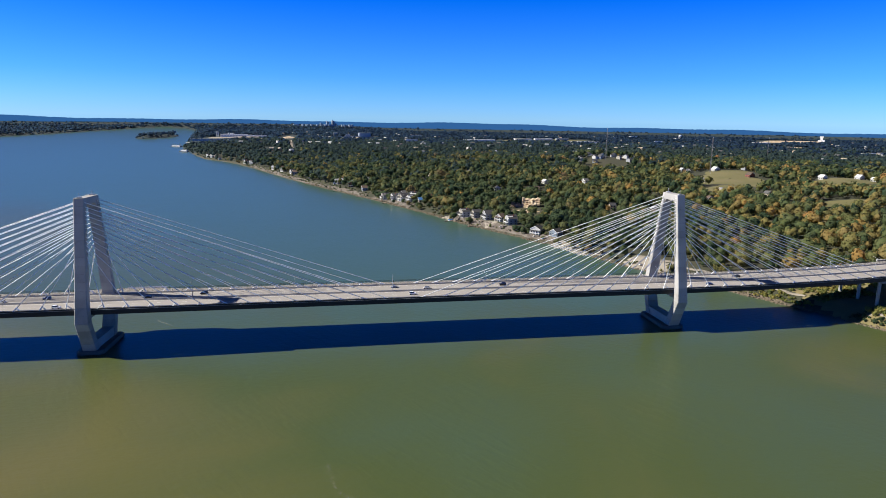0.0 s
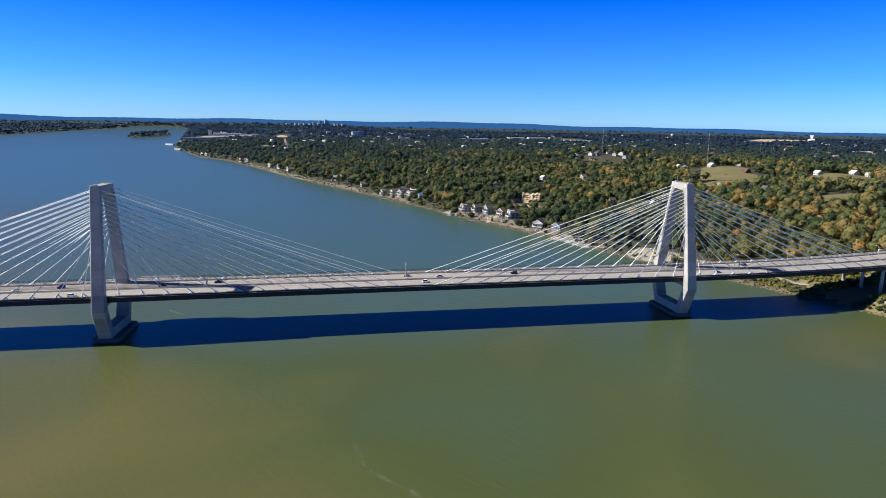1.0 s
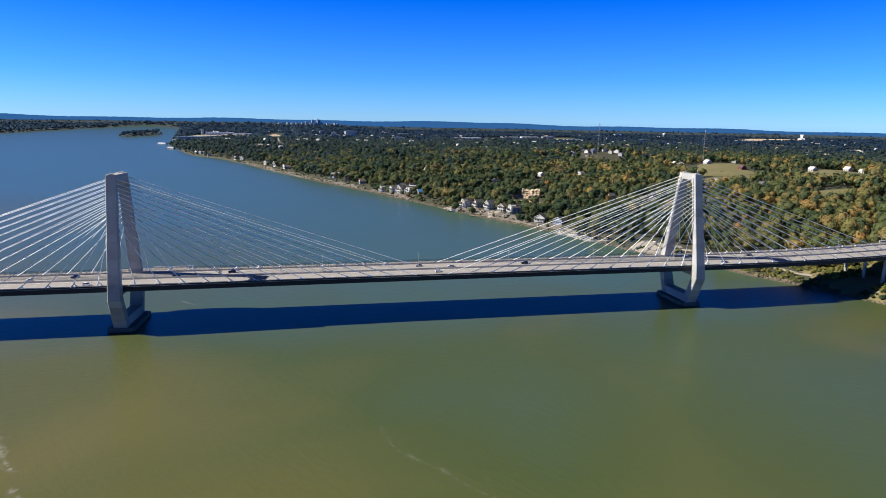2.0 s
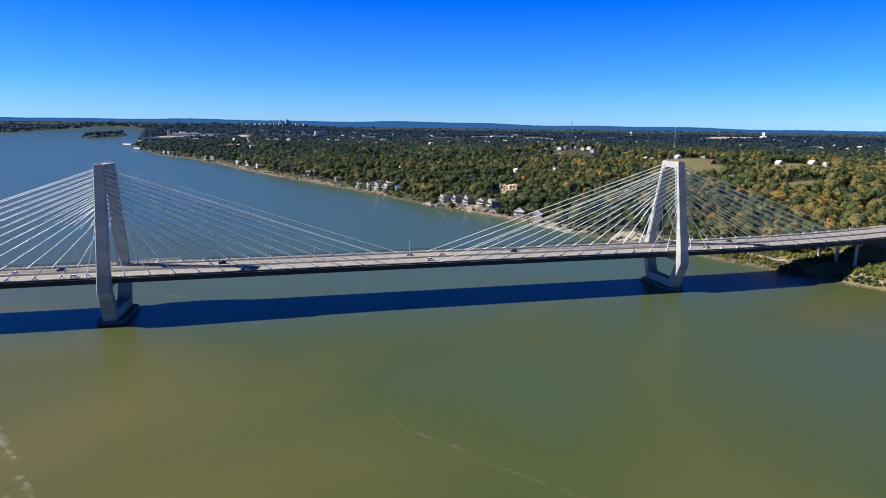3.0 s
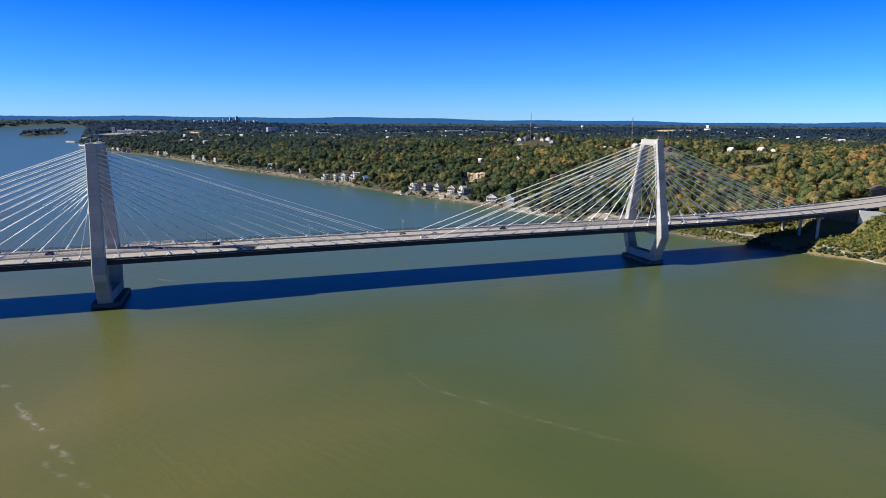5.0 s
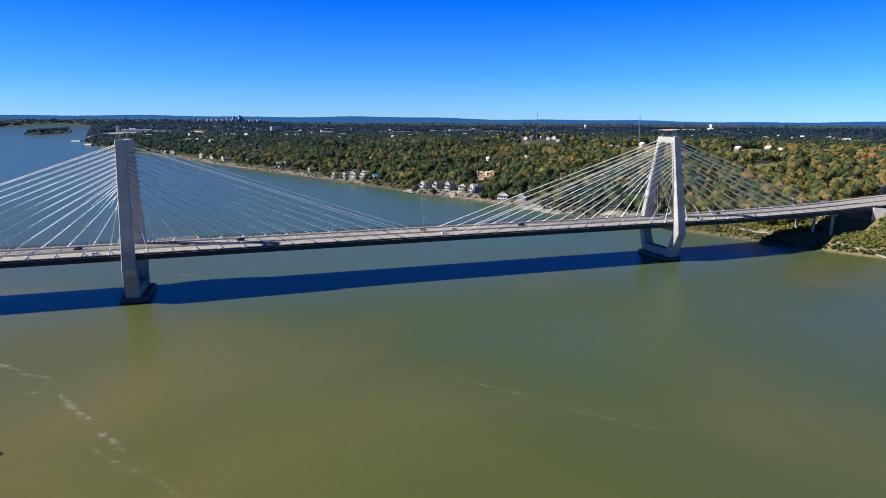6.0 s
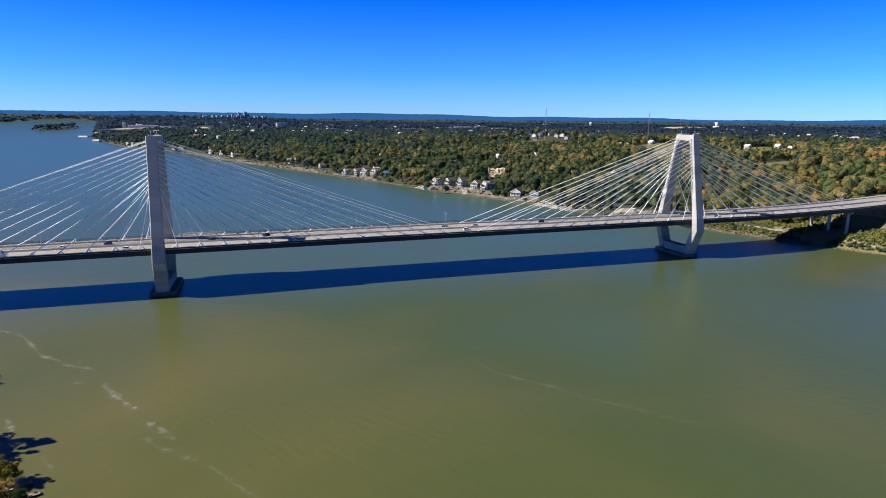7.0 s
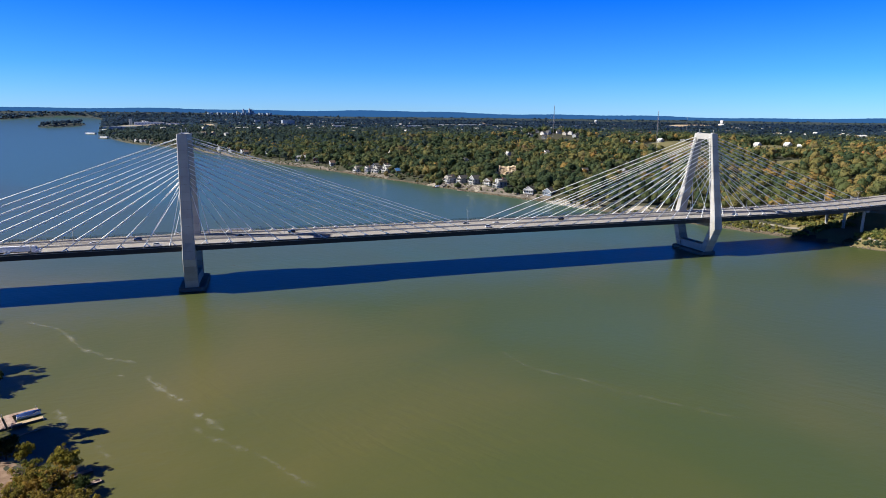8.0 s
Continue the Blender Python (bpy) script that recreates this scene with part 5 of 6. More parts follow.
def rocks(name, line, width, n, size, seed, label, mat=None, top=2.2):
    """Loose boulders along a line of the shore."""
    rng = np.random.default_rng(seed)
    t = rng.uniform(0, len(line) - 1, n)
    k = np.minimum(t.astype(int), len(line) - 2)
    line = np.array(line, float)
    p = line[k] + (line[k + 1] - line[k]) * (t - k)[:, None] + rng.normal(size=(n, 2)) * width
    z = np.clip(land(p[:, 0], p[:, 1]), -0.3, top)
    r = size * rng.uniform(0.5, 1.5, n)
    v = ICO[None] * rng.uniform(0.7, 1.2, size=(n, 12, 1)) * (r[:, None, None] * np.array([1.2, 1.0, 0.7])) + np.stack([p[:, 0], p[:, 1], z + r * 0.2], -1)[:, None, :]
    f = ICO_F[None] + 12 * np.arange(n)[:, None, None]
    tagged(new(name, mesh_np(name, v.reshape(-1, 3), f.reshape(-1, 3), mat)), label, "rocks", kind="stuff")


M_SHOREROCK = material("shore_stone", [(0.104, 0.083, 0.057), (0.177, 0.146, 0.104)], 0.2, 0.95, bump_scale=1.5)
rocks("shore_rocks", [(484, 44), (478, 60), (469, 78), (464, 97), (445, 130), (420, 180), (404, 228)], 1.6, 900, 0.7, 3, "broken stone along the waterline", M_SHOREROCK)
rocks("shore_rocks", [(399, 236), (391, 266), (384, 290)], 2.6, 700, 0.8, 6, "bank of pale boulders below the homes", plain("white_rock", (0.36, 0.345, 0.315), 0.9), 6)
rocks("shore_rocks", [(378, 300), (356, 355), (333, 402), (305, 470), (272, 560), (240, 638), (195, 746), (145, 856), (85, 992)], 2.0, 1500, 0.8, 7, "broken stone and driftwood at the water's edge", M_SHOREROCK)
rocks("shore_rocks", [(500, 4), (509, -18), (518, -34), (560, -120)], 1.0, 500, 0.6, 9, "stones along the far waterline", M_SHOREROCK)


def bank_strip(name, pts, near, far, mat, label, steps=0):
    """Bare ground between two distances from the waterline, in low terraces if steps are given."""
    pts = [Vector(p) for p in pts]
    bm = bmesh.new()
    last = None
    for a, b in zip(pts, pts[1:]):
        u = (b - a).normalized()
        inland = Vector((-u.y, u.x)) if a.y < b.y else Vector((u.y, -u.x))
        inland = inland if inland.x > 0 else -inland
        n = max(2, int((b - a).length / 4))
        for k in range(n):
            c = a.lerp(b, k / n)
            row = []
            for j in range(13):
                o = near + (far - near) * j / 12 + 1.2 * math.sin(c.y * 0.31 + j)
                p = c + inland * o
                z = ground_z(p.x, p.y) + 0.3 - (0.9 if j in (0, 12) else 0)
                if steps and 0 < j < 12:
                    z = math.floor(z / steps) * steps + 0.75 * steps
                row.append(bm.verts.new((p.x, p.y, z)))
            if last:
                for i in range(12):
                    bm.faces.new((last[i], last[i + 1], row[i + 1], row[i]))
            last = row
    bmesh.ops.recalc_face_normals(bm, faces=bm.faces)
    tagged(part(name, bm, mat), label, "bank", kind="structure")


bank_strip("gravel_slope", [(256, 600), (240, 640), (218, 690), (203, 728)], 2.0, 15, M_SLOPE, "terraced gravel slope below the homes", 1.2)
bank_strip("gravel_slope", [(384, 300), (356, 361), (333, 406), (312, 455), (300, 486)], 2.5, 17, M_SLOPE, "gravel bank with retaining walls below the homes", 1.0)
bank_strip("gravel_slope", [(-78, 1440), (10, 1190), (85, 994), (145, 858), (198, 742)], 1.5, 13, M_SLOPE, "bare earth bank with stones below the woods")
bank_strip("gravel_slope", [(406, 222), (394, 270), (384, 298)], 2.5, 13, M_GRAVEL, "pale gravel slope beside the homes")
for cx, cy in ((300, 492), (342, 416)):
    flat_patch("gravel_slope", cx, cy, 9, 11, M_GRAVEL, "bare gravel slope below the homes", 0.55)


def strip(name, pts, width, mat, label, lift=0.3):
    bm = bmesh.new()
    last = None
    for (ax, ay), (bx, by) in zip(pts, pts[1:]):
        n = max(1, int(math.hypot(bx - ax, by - ay) / 6))
        u = Vector((bx - ax, by - ay)).normalized()
        for k in range(n + 1):
            px, py = ax + (bx - ax) * k / n, ay + (by - ay) * k / n
            z = ground_z(px, py) + lift
            now = [bm.verts.new((px - u.y * o, py + u.x * o, z - dz)) for o, dz in ((width / 2 + 0.3, 0.8), (width / 2, 0), (-width / 2, 0), (-width / 2 - 0.3, 0.8))]
            if last:
                for i in range(3):
                    bm.faces.new((last[i], last[i + 1], now[i + 1], now[i]))
            last = now
    bmesh.ops.recalc_face_normals(bm, faces=bm.faces)
    tagged(part(name, bm, mat), label, "path", kind="structure")


strip("path", [(436, 196), (452, 160), (470, 128), (487, 98), (496, 62), (503, 45)], 4.0, M_GRAVEL, "pale gravel track along the shore")
strip("path", [(514, 2), (522, -4), (529, -52), (560, -110)], 3.0, M_GRAVEL, "pale track through the bushes on the bank")
strip("path", [(570, -42), (620, -36), (680, -28), (760, -19)], 4.0, material("brown_earth", [(0.20, 0.14, 0.09), (0.34, 0.26, 0.18)], 0.3, 0.95, bump_scale=2), "brown dirt track across the embankment")
strip("road", [(9, 2010), (-20, 2400), (-50, 2900)], 11, M_GRAVEL, "pale straight road through distant woods", 1.0)


# ---- landmarks in the distance ----
def block(ob, x0, x1, y0, y1, z0, z1, mat, name="block"):
    return part(name, box(bmesh.new(), x0, x1, y0, y1, z0, z1), mat, ob)


M_PALE = plain("pale_metal", (0.72, 0.73, 0.74), 0.5)
M_SHED = plain("blue_grey_metal", (0.286, 0.328, 0.378), 0.6)
def far_thing(name, x, y, rz, label, category, group=""):
    """A thing out on the plain."""
    px, py, k = drawn_in(x, y)
    ob = thing(name, px, py, ground_z(px, py), rz, label, category, group)
    ob.scale = (k, k, k)
    return ob


works = far_thing("factory", -410, 3590, 8, "long white factory with tanks beside the river", "factory")
block(works, -75, 80, -15, 25, 0, 15, M_PALE, "hall")
block(works, 80, 190, -5, 25, 0, 10, M_PALE, "hall")
block(works, 90, 120, -30, -6, 0, 8, M_SHED, "hall")
for k, (x, h) in enumerate(((-96, 30), (-88, 30), (-30, 22), (-16, 20), (-6, 20))):
    part("silo", tube(bmesh.new(), (x, 30, 0), (x, 30, h), 4.5, sides=14), M_PALE if k > 1 else M_SHED, works)
for k in range(9):
    part("window", box(bmesh.new(), -70 + k * 16, -60 + k * 16, -15.1, -15.02, 4, 8), M_SHED, works)
for k, (x, y, w, d, h, mat, lab) in enumerate((
        (-480, 3090, 155, 24, 9, M_SHED, "long grey warehouse on the river bank"), (-90, 2480, 90, 14, 7, M_PALE, "low pale shed in the riverside woods"),
        (365, 3770, 75, 40, 26, M_SHED, "tall grey warehouse with blue wall"), (257, 3752, 28, 30, 18, M_SHED, "plain grey warehouse block on the plain"), (185, 3908, 28, 30, 24, M_SHED, "grey warehouse block beside others"),
        (290, 3690, 190, 20, 8, M_SHED, "long low grey warehouse"), (760, 4225, 77, 20, 9, M_PALE, "white warehouse roof among the trees"), (585, 3160, 66, 26, 9, M_PALE, "long white warehouse in the woods"),
        (980, 3200, 185, 24, 8, M_PALE, "row of white sheds"), (1330, 3505, 110, 24, 9, M_PALE, "white shopping sheds in the distance"), (1480, 3550, 120, 24, 9, M_PALE, "white shopping sheds among trees"),
        (1620, 3590, 90, 20, 9, M_SHED, "grey shed beside white ones"), (1590, 3095, 130, 20, 7, M_PALE, "white store building among trees"), (2620, 4600, 66, 24, 12, M_PALE, "white shed by the ridge"),
        (2835, 3300, 139, 20, 8, M_PALE, "white shed among trees"), (1800, 1672, 32, 14, 6, M_PALE, "white building among trees"), (1815, 1608, 19, 12, 5, M_PALE, "small white building in the woods"),
        (2405, 2000, 130, 14, 5, M_PALE, "long pale building by a field"), (2753, 2460, 27, 16, 7, M_PALE, "white building by the quarry"), (2150, 3330, 60, 16, 7, M_PALE, "white shed beyond the woods"))):
    ob = far_thing("warehouse", x, y, 5 * (k % 3), lab, "warehouse", "distant warehouses")
    block(ob, -w / 2, w / 2, -d / 2, d / 2, -2, h, mat, "wall")
    part("roof", box(bmesh.new(), -w / 2 - 0.6, w / 2 + 0.6, -d / 2 - 0.6, d / 2 + 0.6, h + 0.01, h + 0.9), M_PALE if mat is M_PALE else M_SHED, ob)
    for n in range(max(2, int(w // 18))):
        part("door", box(bmesh.new(), -w / 2 + 3 + n * (w - 6) / max(2, int(w // 18)), -w / 2 + 7 + n * (w - 6) / max(2, int(w // 18)), -d / 2 - 0.12, -d / 2 - 0.02, 0, 4.5), M_SHED if mat is M_PALE else M_PALE, ob)

wt = far_thing("water_tower", 2540, 3750, 0, "white water tower above the woods", "water tower")
bm = bmesh.new()
prof = [(0.1, 26), (8, 28), (10, 33), (9, 38), (5, 41), (0.1, 42)]
solid(bm, [[(r * math.cos(6.2832 * k / 16), r * math.sin(6.2832 * k / 16), z) for k in range(16)] for r, z in prof])
part("tank", bm, M_PALE, wt)
for k in range(6):
    a = 6.2832 * k / 6
    part("leg", tube(bmesh.new(), (9 * math.cos(a), 9 * math.sin(a), 0), (7 * math.cos(a), 7 * math.sin(a), 29), 0.9), M_PALE, wt)
wb = far_thing("grain_elevator", 3930, 4070, -40, "white block-like works tower on the horizon", "factory")
block(wb, -24, 24, -12, 12, -4, 13, M_PALE, "body")
block(wb, -8, 10, -9, 9, 16, 34, M_PALE, "tower")
block(wb, -13, 13, -9, 9, 34.01, 42, M_PALE, "head")

M_CITY = plain("city_stone", (0.34, 0.39, 0.46), 0.7)
M_CITY2 = plain("city_glass", (0.20, 0.27, 0.36), 0.4)
rnd = random.Random(3)
for k in range(34):
    if k < 6:
        ox, w, h = ((0, 7, 26), (12, 7, 19), (40, 9, 30), (51, 9, 25), (-42, 9, 12), (64, 8, 12))[k]
    else:
        ox, w, h = rnd.uniform(-230, 190), rnd.uniform(6, 15), rnd.uniform(0.3, 2.0)
    x, y = 120 + ox, 4305 - 0.00011 * ox * ox
    ob = thing("tower_block", x, y, 85, 40, "pale city building on the horizon", "building", "city skyline")
    block(ob, -w / 2, w / 2, -w / 2, w / 2, -12, h, (M_CITY, M_CITY2, M_CITY)[k % 3], "wall")
    part("roof", box(bmesh.new(), -w / 4, w / 4, -2, 2, h + 0.01, h + (1.5 if k < 6 else 0.4)), M_CITY2, ob)


def mast(x, y, h, label):
    ob = thing("radio_mast", x, y, ground_z(x, y), 0, label, "mast")
    r = 0.9
    legs = [(r * math.cos(6.2832 * k / 3), r * math.sin(6.2832 * k / 3)) for k in range(3)]
    bm = bmesh.new()
    for a in legs:
        tube(bm, (*a, 0), (*a, h), 0.16, sides=5)
    n = int(h / 3)
    for i in range(n):
        z0, z1 = i * h / n, (i + 1) * h / n
        for k in range(3):
            tube(bm, (*legs[k], z0), (*legs[(k + 1) % 3], z1), 0.08, sides=4)
    part("lattice", bm, plain("mast_paint", (0.16, 0.15, 0.16), 0.6), ob)
    part("beacon", tube(bmesh.new(), (0, 0, h), (0, 0, h + 3), 0.5, 0.2), M_STEEL, ob)
    for k in range(3):
        a = 6.2832 * k / 3
        part("guy_wire", tube(bmesh.new(), (0, 0, h * 0.9), (h * 0.45 * math.cos(a), h * 0.45 * math.sin(a), -4), 0.05, sides=4), M_STEEL, ob)


def suburb(name, wall, seed, n, near=1900):
    """Roofs and gables that show between the far trees."""
    rng = np.random.default_rng(seed)
    x, y, z = scatter(rng, near, 4000, 60.0)
    dry = above_river(x, y, z) > (14 if near < 2000 else 3)
    x, y, z = x[dry], y[dry], z[dry]
    k = rng.permutation(len(x))[:n]
    x, y, z = x[k], y[k], z[k]
    bm = bmesh.new()
    for px, py, pz in zip(x, y, z):
        a, w, d, h = rng.uniform(0, 3.14), rng.uniform(5, 9), rng.uniform(3.5, 6), rng.uniform(6, 10)
        k = float(shrink_at(px, py))
        h, w, d = (h + 5) * k, w * k * 1.3, d * k
        prof = [(-d, -1), (d, -1), (d, h), (0, h + d * 0.6), (-d, h)]
        u, v = (math.cos(a), math.sin(a)), (-math.sin(a), math.cos(a))
        solid(bm, [[(px + u[0] * s * w + v[0] * q, py + u[1] * s * w + v[1] * q, pz + zz) for q, zz in prof] for s in (-1, 1)])
    bmesh.ops.recalc_face_normals(bm, faces=bm.faces)
    tagged(part("distant_houses", bm, wall), "scattered pale houses among distant trees", "houses", kind="stuff")


suburb("a", WALLS["white"], 5, 70)
suburb("b", ROOFS["grey"], 6, 80)
suburb("c", WALLS["tan"], 7, 60)
suburb("d", WALLS["white"], 15, 60, 2700)
mast(755, 994, 68, "tall thin radio mast in the town")
mast(1546, 1509, 70, "slender radio mast beyond the woods")
mast(833, 706, 62, "tall thin radio mast on the wooded hill")


# ---- river craft ----
def barge(x, y, w, l, rz, label):
    ob = thing("barge", x, y, -0.3, rz, label, "boat", "moored barges")
    bm = bmesh.new()
    prof = [(-l / 2, 2.6), (-l / 2 + 3, -0.8), (l / 2 - 3, -0.8), (l / 2, 2.6)]
    solid(bm, [[(px, -w / 2, pz) for px, pz in prof], [(px, w / 2, pz) for px, pz in prof]])
    part("hull", bm, plain("barge_hull", (0.10, 0.10, 0.11)), ob)
    part("deckhouse", box(bmesh.new(), -l * 0.3, l * 0.45, -w * 0.35, w * 0.35, 2.61, 7.5, 0.3), M_PALE, ob)
    part("roof", box(bmesh.new(), -l * 0.32, l * 0.47, -w * 0.4, w * 0.4, 7.52, 8.0), M_PALE, ob)


barge(-520, 2590, 16, 62, -35, "white moored barge with a long deckhouse")
barge(-405, 2190, 12, 40, -35, "low white barge near the bank")

M_WOOD = material("weathered_boards", [(0.26, 0.175, 0.145), (0.37, 0.275, 0.235), (0.44, 0.35, 0.31)], 0.5, 0.85, bump_scale=5, per_object=0.5)
M_NEWWOOD = material("pale_boards", [(0.42, 0.319, 0.202), (0.521, 0.42, 0.286)], 0.5, 0.8, bump_scale=5, per_object=0.4)
M_BLUE = plain("blue_canvas", (0.012, 0.060, 0.27), 0.7)


def boards(ob, x0, x1, y0, y1, z, mat, step=0.3):
    n = int((x1 - x0) / step)
    me = bpy.data.meshes.new("plank")
    bm = box(bmesh.new(), 0, step * 0.93, 0, y1 - y0, -0.06, 0)
    bm.to_mesh(me)
    bm.free()
    me.materials.append(mat)
    for k in range(n):
        shared("plank", me, ob, Matrix.Translation((x0 + k * step, y0, z + 0.01 * ((k * 7) % 3))))


# the floating dock by the near bank, with its covered boat
dock = thing("boat_dock", -50.4, -152.0, 0, 24, "floating wooden boat dock with two arms and a walkway", "dock")
boards(dock, -7.0, -1.6, -5.9, 4.6, 0.75, M_WOOD)
boards(dock, -0.9, 1.5, -5.9, 4.6, 0.75, M_WOOD)
boards(dock, 1.5, 9.3, 3.0, 4.6, 0.75, M_WOOD)
boards(dock, 1.5, 9.5, -5.9, -3.8, 0.78, M_NEWWOOD)
boards(dock, -17.0, -7.0, -1.0, 0.8, 0.75, M_WOOD)
bm = bmesh.new()
for x0, x1, y0, y1 in ((-6.9, -1.7, -5.7, 4.4), (-1.5, -1.1, -5.0, -4.4), (-1.5, -1.1, 3.0, 3.6), (-0.8, 1.4, -5.7, 4.4), (1.6, 9.2, 3.2, 4.4), (1.6, 9.4, -5.7, -4.0)):
    box(bm, x0, x1, y0, y1, -0.2, 0.68)
part("float", bm, plain("dock_float", (0.06, 0.06, 0.065)), dock)
for px, py in ((9.0, 4.8), (-1.2, 4.8), (9.2, -6.1), (0, -6.1)):
    part("mooring_post", tube(bmesh.new(), (px, py, -2), (px, py, 1.5), 0.12), M_STEEL, dock)
boat = thing("covered_boat", -45.3, -149.5, 0.25, 24, "small motor boat under a blue canvas cover at the dock", "boat")
bm = bmesh.new()
hull = [(-3.4, 1.0, 1.0), (-1, 1.2, 1.0), (1.6, 1.1, 1.05), (3.1, 0.5, 1.2), (3.7, 0.05, 1.25)]
solid(bm, [[(x, -w * 0.55, -0.2), (x, w * 0.55, -0.2), (x, w, h * 0.9), (x, -w, h * 0.9)] for x, w, h in hull])
bmesh.ops.recalc_face_normals(bm, faces=bm.faces)
part("hull", bm, M_TRIM, boat)
bm = bmesh.new()
solid(bm, [[(x * 0.97, -w * 0.97, h * 0.9), (x * 0.97, w * 0.97, h * 0.9), (x * 0.97, w * 0.3, h * 0.9 + 0.75 * math.cos(x * 0.3)), (x * 0.97, -w * 0.3, h * 0.9 + 0.75 * math.cos(x * 0.3))] for x, w, h in hull])
bmesh.ops.recalc_face_normals(bm, faces=bm.faces)
part("cover", bm, M_BLUE, boat)
part("outboard_motor", box(bmesh.new(), -3.9, -3.42, -0.25, 0.25, 0.3, 1.4, 0.08), M_GIRDER, boat)
jet = thing("small_dock", -17.3, -201.5, 0, 27, "small grey wooden dock with two short arms", "dock")
boards(jet, -3, 3.3, -0.9, 0.9, 0.6, M_WOOD)
boards(jet, -3, 3.5, 6.6, 8.4, 0.6, M_WOOD)
boards(jet, -5, -3, -0.9, 8.4, 0.6, M_WOOD)
bm = bmesh.new()
for x0, x1, y0, y1 in ((-2.9, 3.1, -0.8, 0.8), (-2.9, 3.3, 6.7, 8.3), (-4.9, -3.1, -0.8, 8.3)):
    box(bm, x0, x1, y0, y1, -0.2, 0.53)
part("float", bm, M_GIRDER, jet)
log = thing("drift_log", -40.2, -161.6, 0.05, 24, "bare drift log floating by the bank", "log")
part("stem", tube(bmesh.new(), (-5, 0, 0), (4, 0.4, 0.1), 0.3, 0.15), M_WOOD, log)
part("branch", tube(bmesh.new(), (-1, 0, 0), (1.5, 1.6, 0.5), 0.12, 0.04), M_WOOD, log)
for k, (x, y) in enumerate(((298, 470), (320, 424), (246, 626), (228, 662), (190, 752), (150, 842))):
    d = thing("boat_dock", x, y, 0, face_river(x + 12, y + 6) + 90, "small wooden dock on the far shore", "dock", "docks on the far shore")
    boards(d, -7, 5, -1.2, 1.2, 0.7, M_WOOD, 0.6)
    part("float", box(bmesh.new(), -6.8, 4.8, -1.0, 1.0, -0.2, 0.62), M_GIRDER, d)
ob = thing("covered_boat", 301, 474, 0.1, 30, "boat under a bright blue cover moored at the far shore", "boat")
part("hull", box(bmesh.new(), -4, 4, -1.4, 1.4, -0.2, 0.9, 0.25), M_TRIM, ob)
part("cover", box(bmesh.new(), -3.8, 3.8, -1.3, 1.3, 0.91, 1.9, 0.3), plain("bright_blue_cover", (0.04, 0.20, 0.55), 0.6), ob)

# ---- traffic on the bridge ----
M_TYRE = plain("tyre_rubber", (0.02, 0.02, 0.02), 0.9)
PAINTS = {"white": plain("white_paint", (0.75, 0.75, 0.75), 0.3), "black": plain("black_paint", (0.015, 0.015, 0.018), 0.25), "grey": plain("grey_paint", (0.25, 0.26, 0.28), 0.3),
          "blue": plain("blue_paint", (0.03, 0.06, 0.16), 0.3), "silver": plain("silver_paint", (0.5, 0.51, 0.53), 0.3)}


def wheels(ob, xs, y, r):
    me = bpy.data.meshes.new("wheel")
    bm = tube(bmesh.new(), (0, -0.13, r), (0, 0.13, r), r, sides=14)
    bm.to_mesh(me)
    bm.free()
    me.materials.append(M_TYRE)
    for x in xs:
        for s in (-1, 1):
            shared("wheel", me, ob, Matrix.Translation((x, s * y, 0)))


def car(x, y, turn, paint, tall, label):
    ob = thing("car", x, y, deck_z(x) + 0.012, turn, label, "car", "traffic on the bridge")
    h = 1.25 if tall else 0.95
    prof = [(-2.3, 0.35), (2.35, 0.35), (2.4, 0.75), (1.9, h - 0.08), (0.9, h), (-2.2, h), (-2.35, 0.8)]
    bm = bmesh.new()
    solid(bm, [[(px, -0.93, pz) for px, pz in prof], [(px, 0.93, pz) for px, pz in prof]])
    bmesh.ops.recalc_face_normals(bm, faces=bm.faces)
    bmesh.ops.bevel(bm, geom=list(bm.edges), offset=0.06, segments=1, affect="EDGES")
    part("body", bm, PAINTS[paint], ob)
    top = h + (0.72 if tall else 0.55)
    x0 = -2.2 if tall else -1.7
    bm = bmesh.new()
    solid(bm, [[(x0, -0.85, h - 0.02), (1.0, -0.85, h - 0.02), (1.0, 0.85, h - 0.02), (x0, 0.85, h - 0.02)], [(x0 + 0.35, -0.7, top), (0.35, -0.7, top), (0.35, 0.7, top), (x0 + 0.35, 0.7, top)]])
    bmesh.ops.recalc_face_normals(bm, faces=bm.faces)
    part("windows", bm, M_GLASS, ob)
    part("roof", box(bmesh.new(), x0 + 0.33, 0.37, -0.72, 0.72, top + 0.004, top + 0.06, 0.02), PAINTS[paint], ob)
    wheels(ob, (-1.45, 1.5), 0.82, 0.35)
    for s in (-1, 1):
        part("headlight", box(bmesh.new(), 2.36, 2.43, s * 0.65 - 0.18, s * 0.65 + 0.18, 0.62, 0.76), M_TRIM, ob)


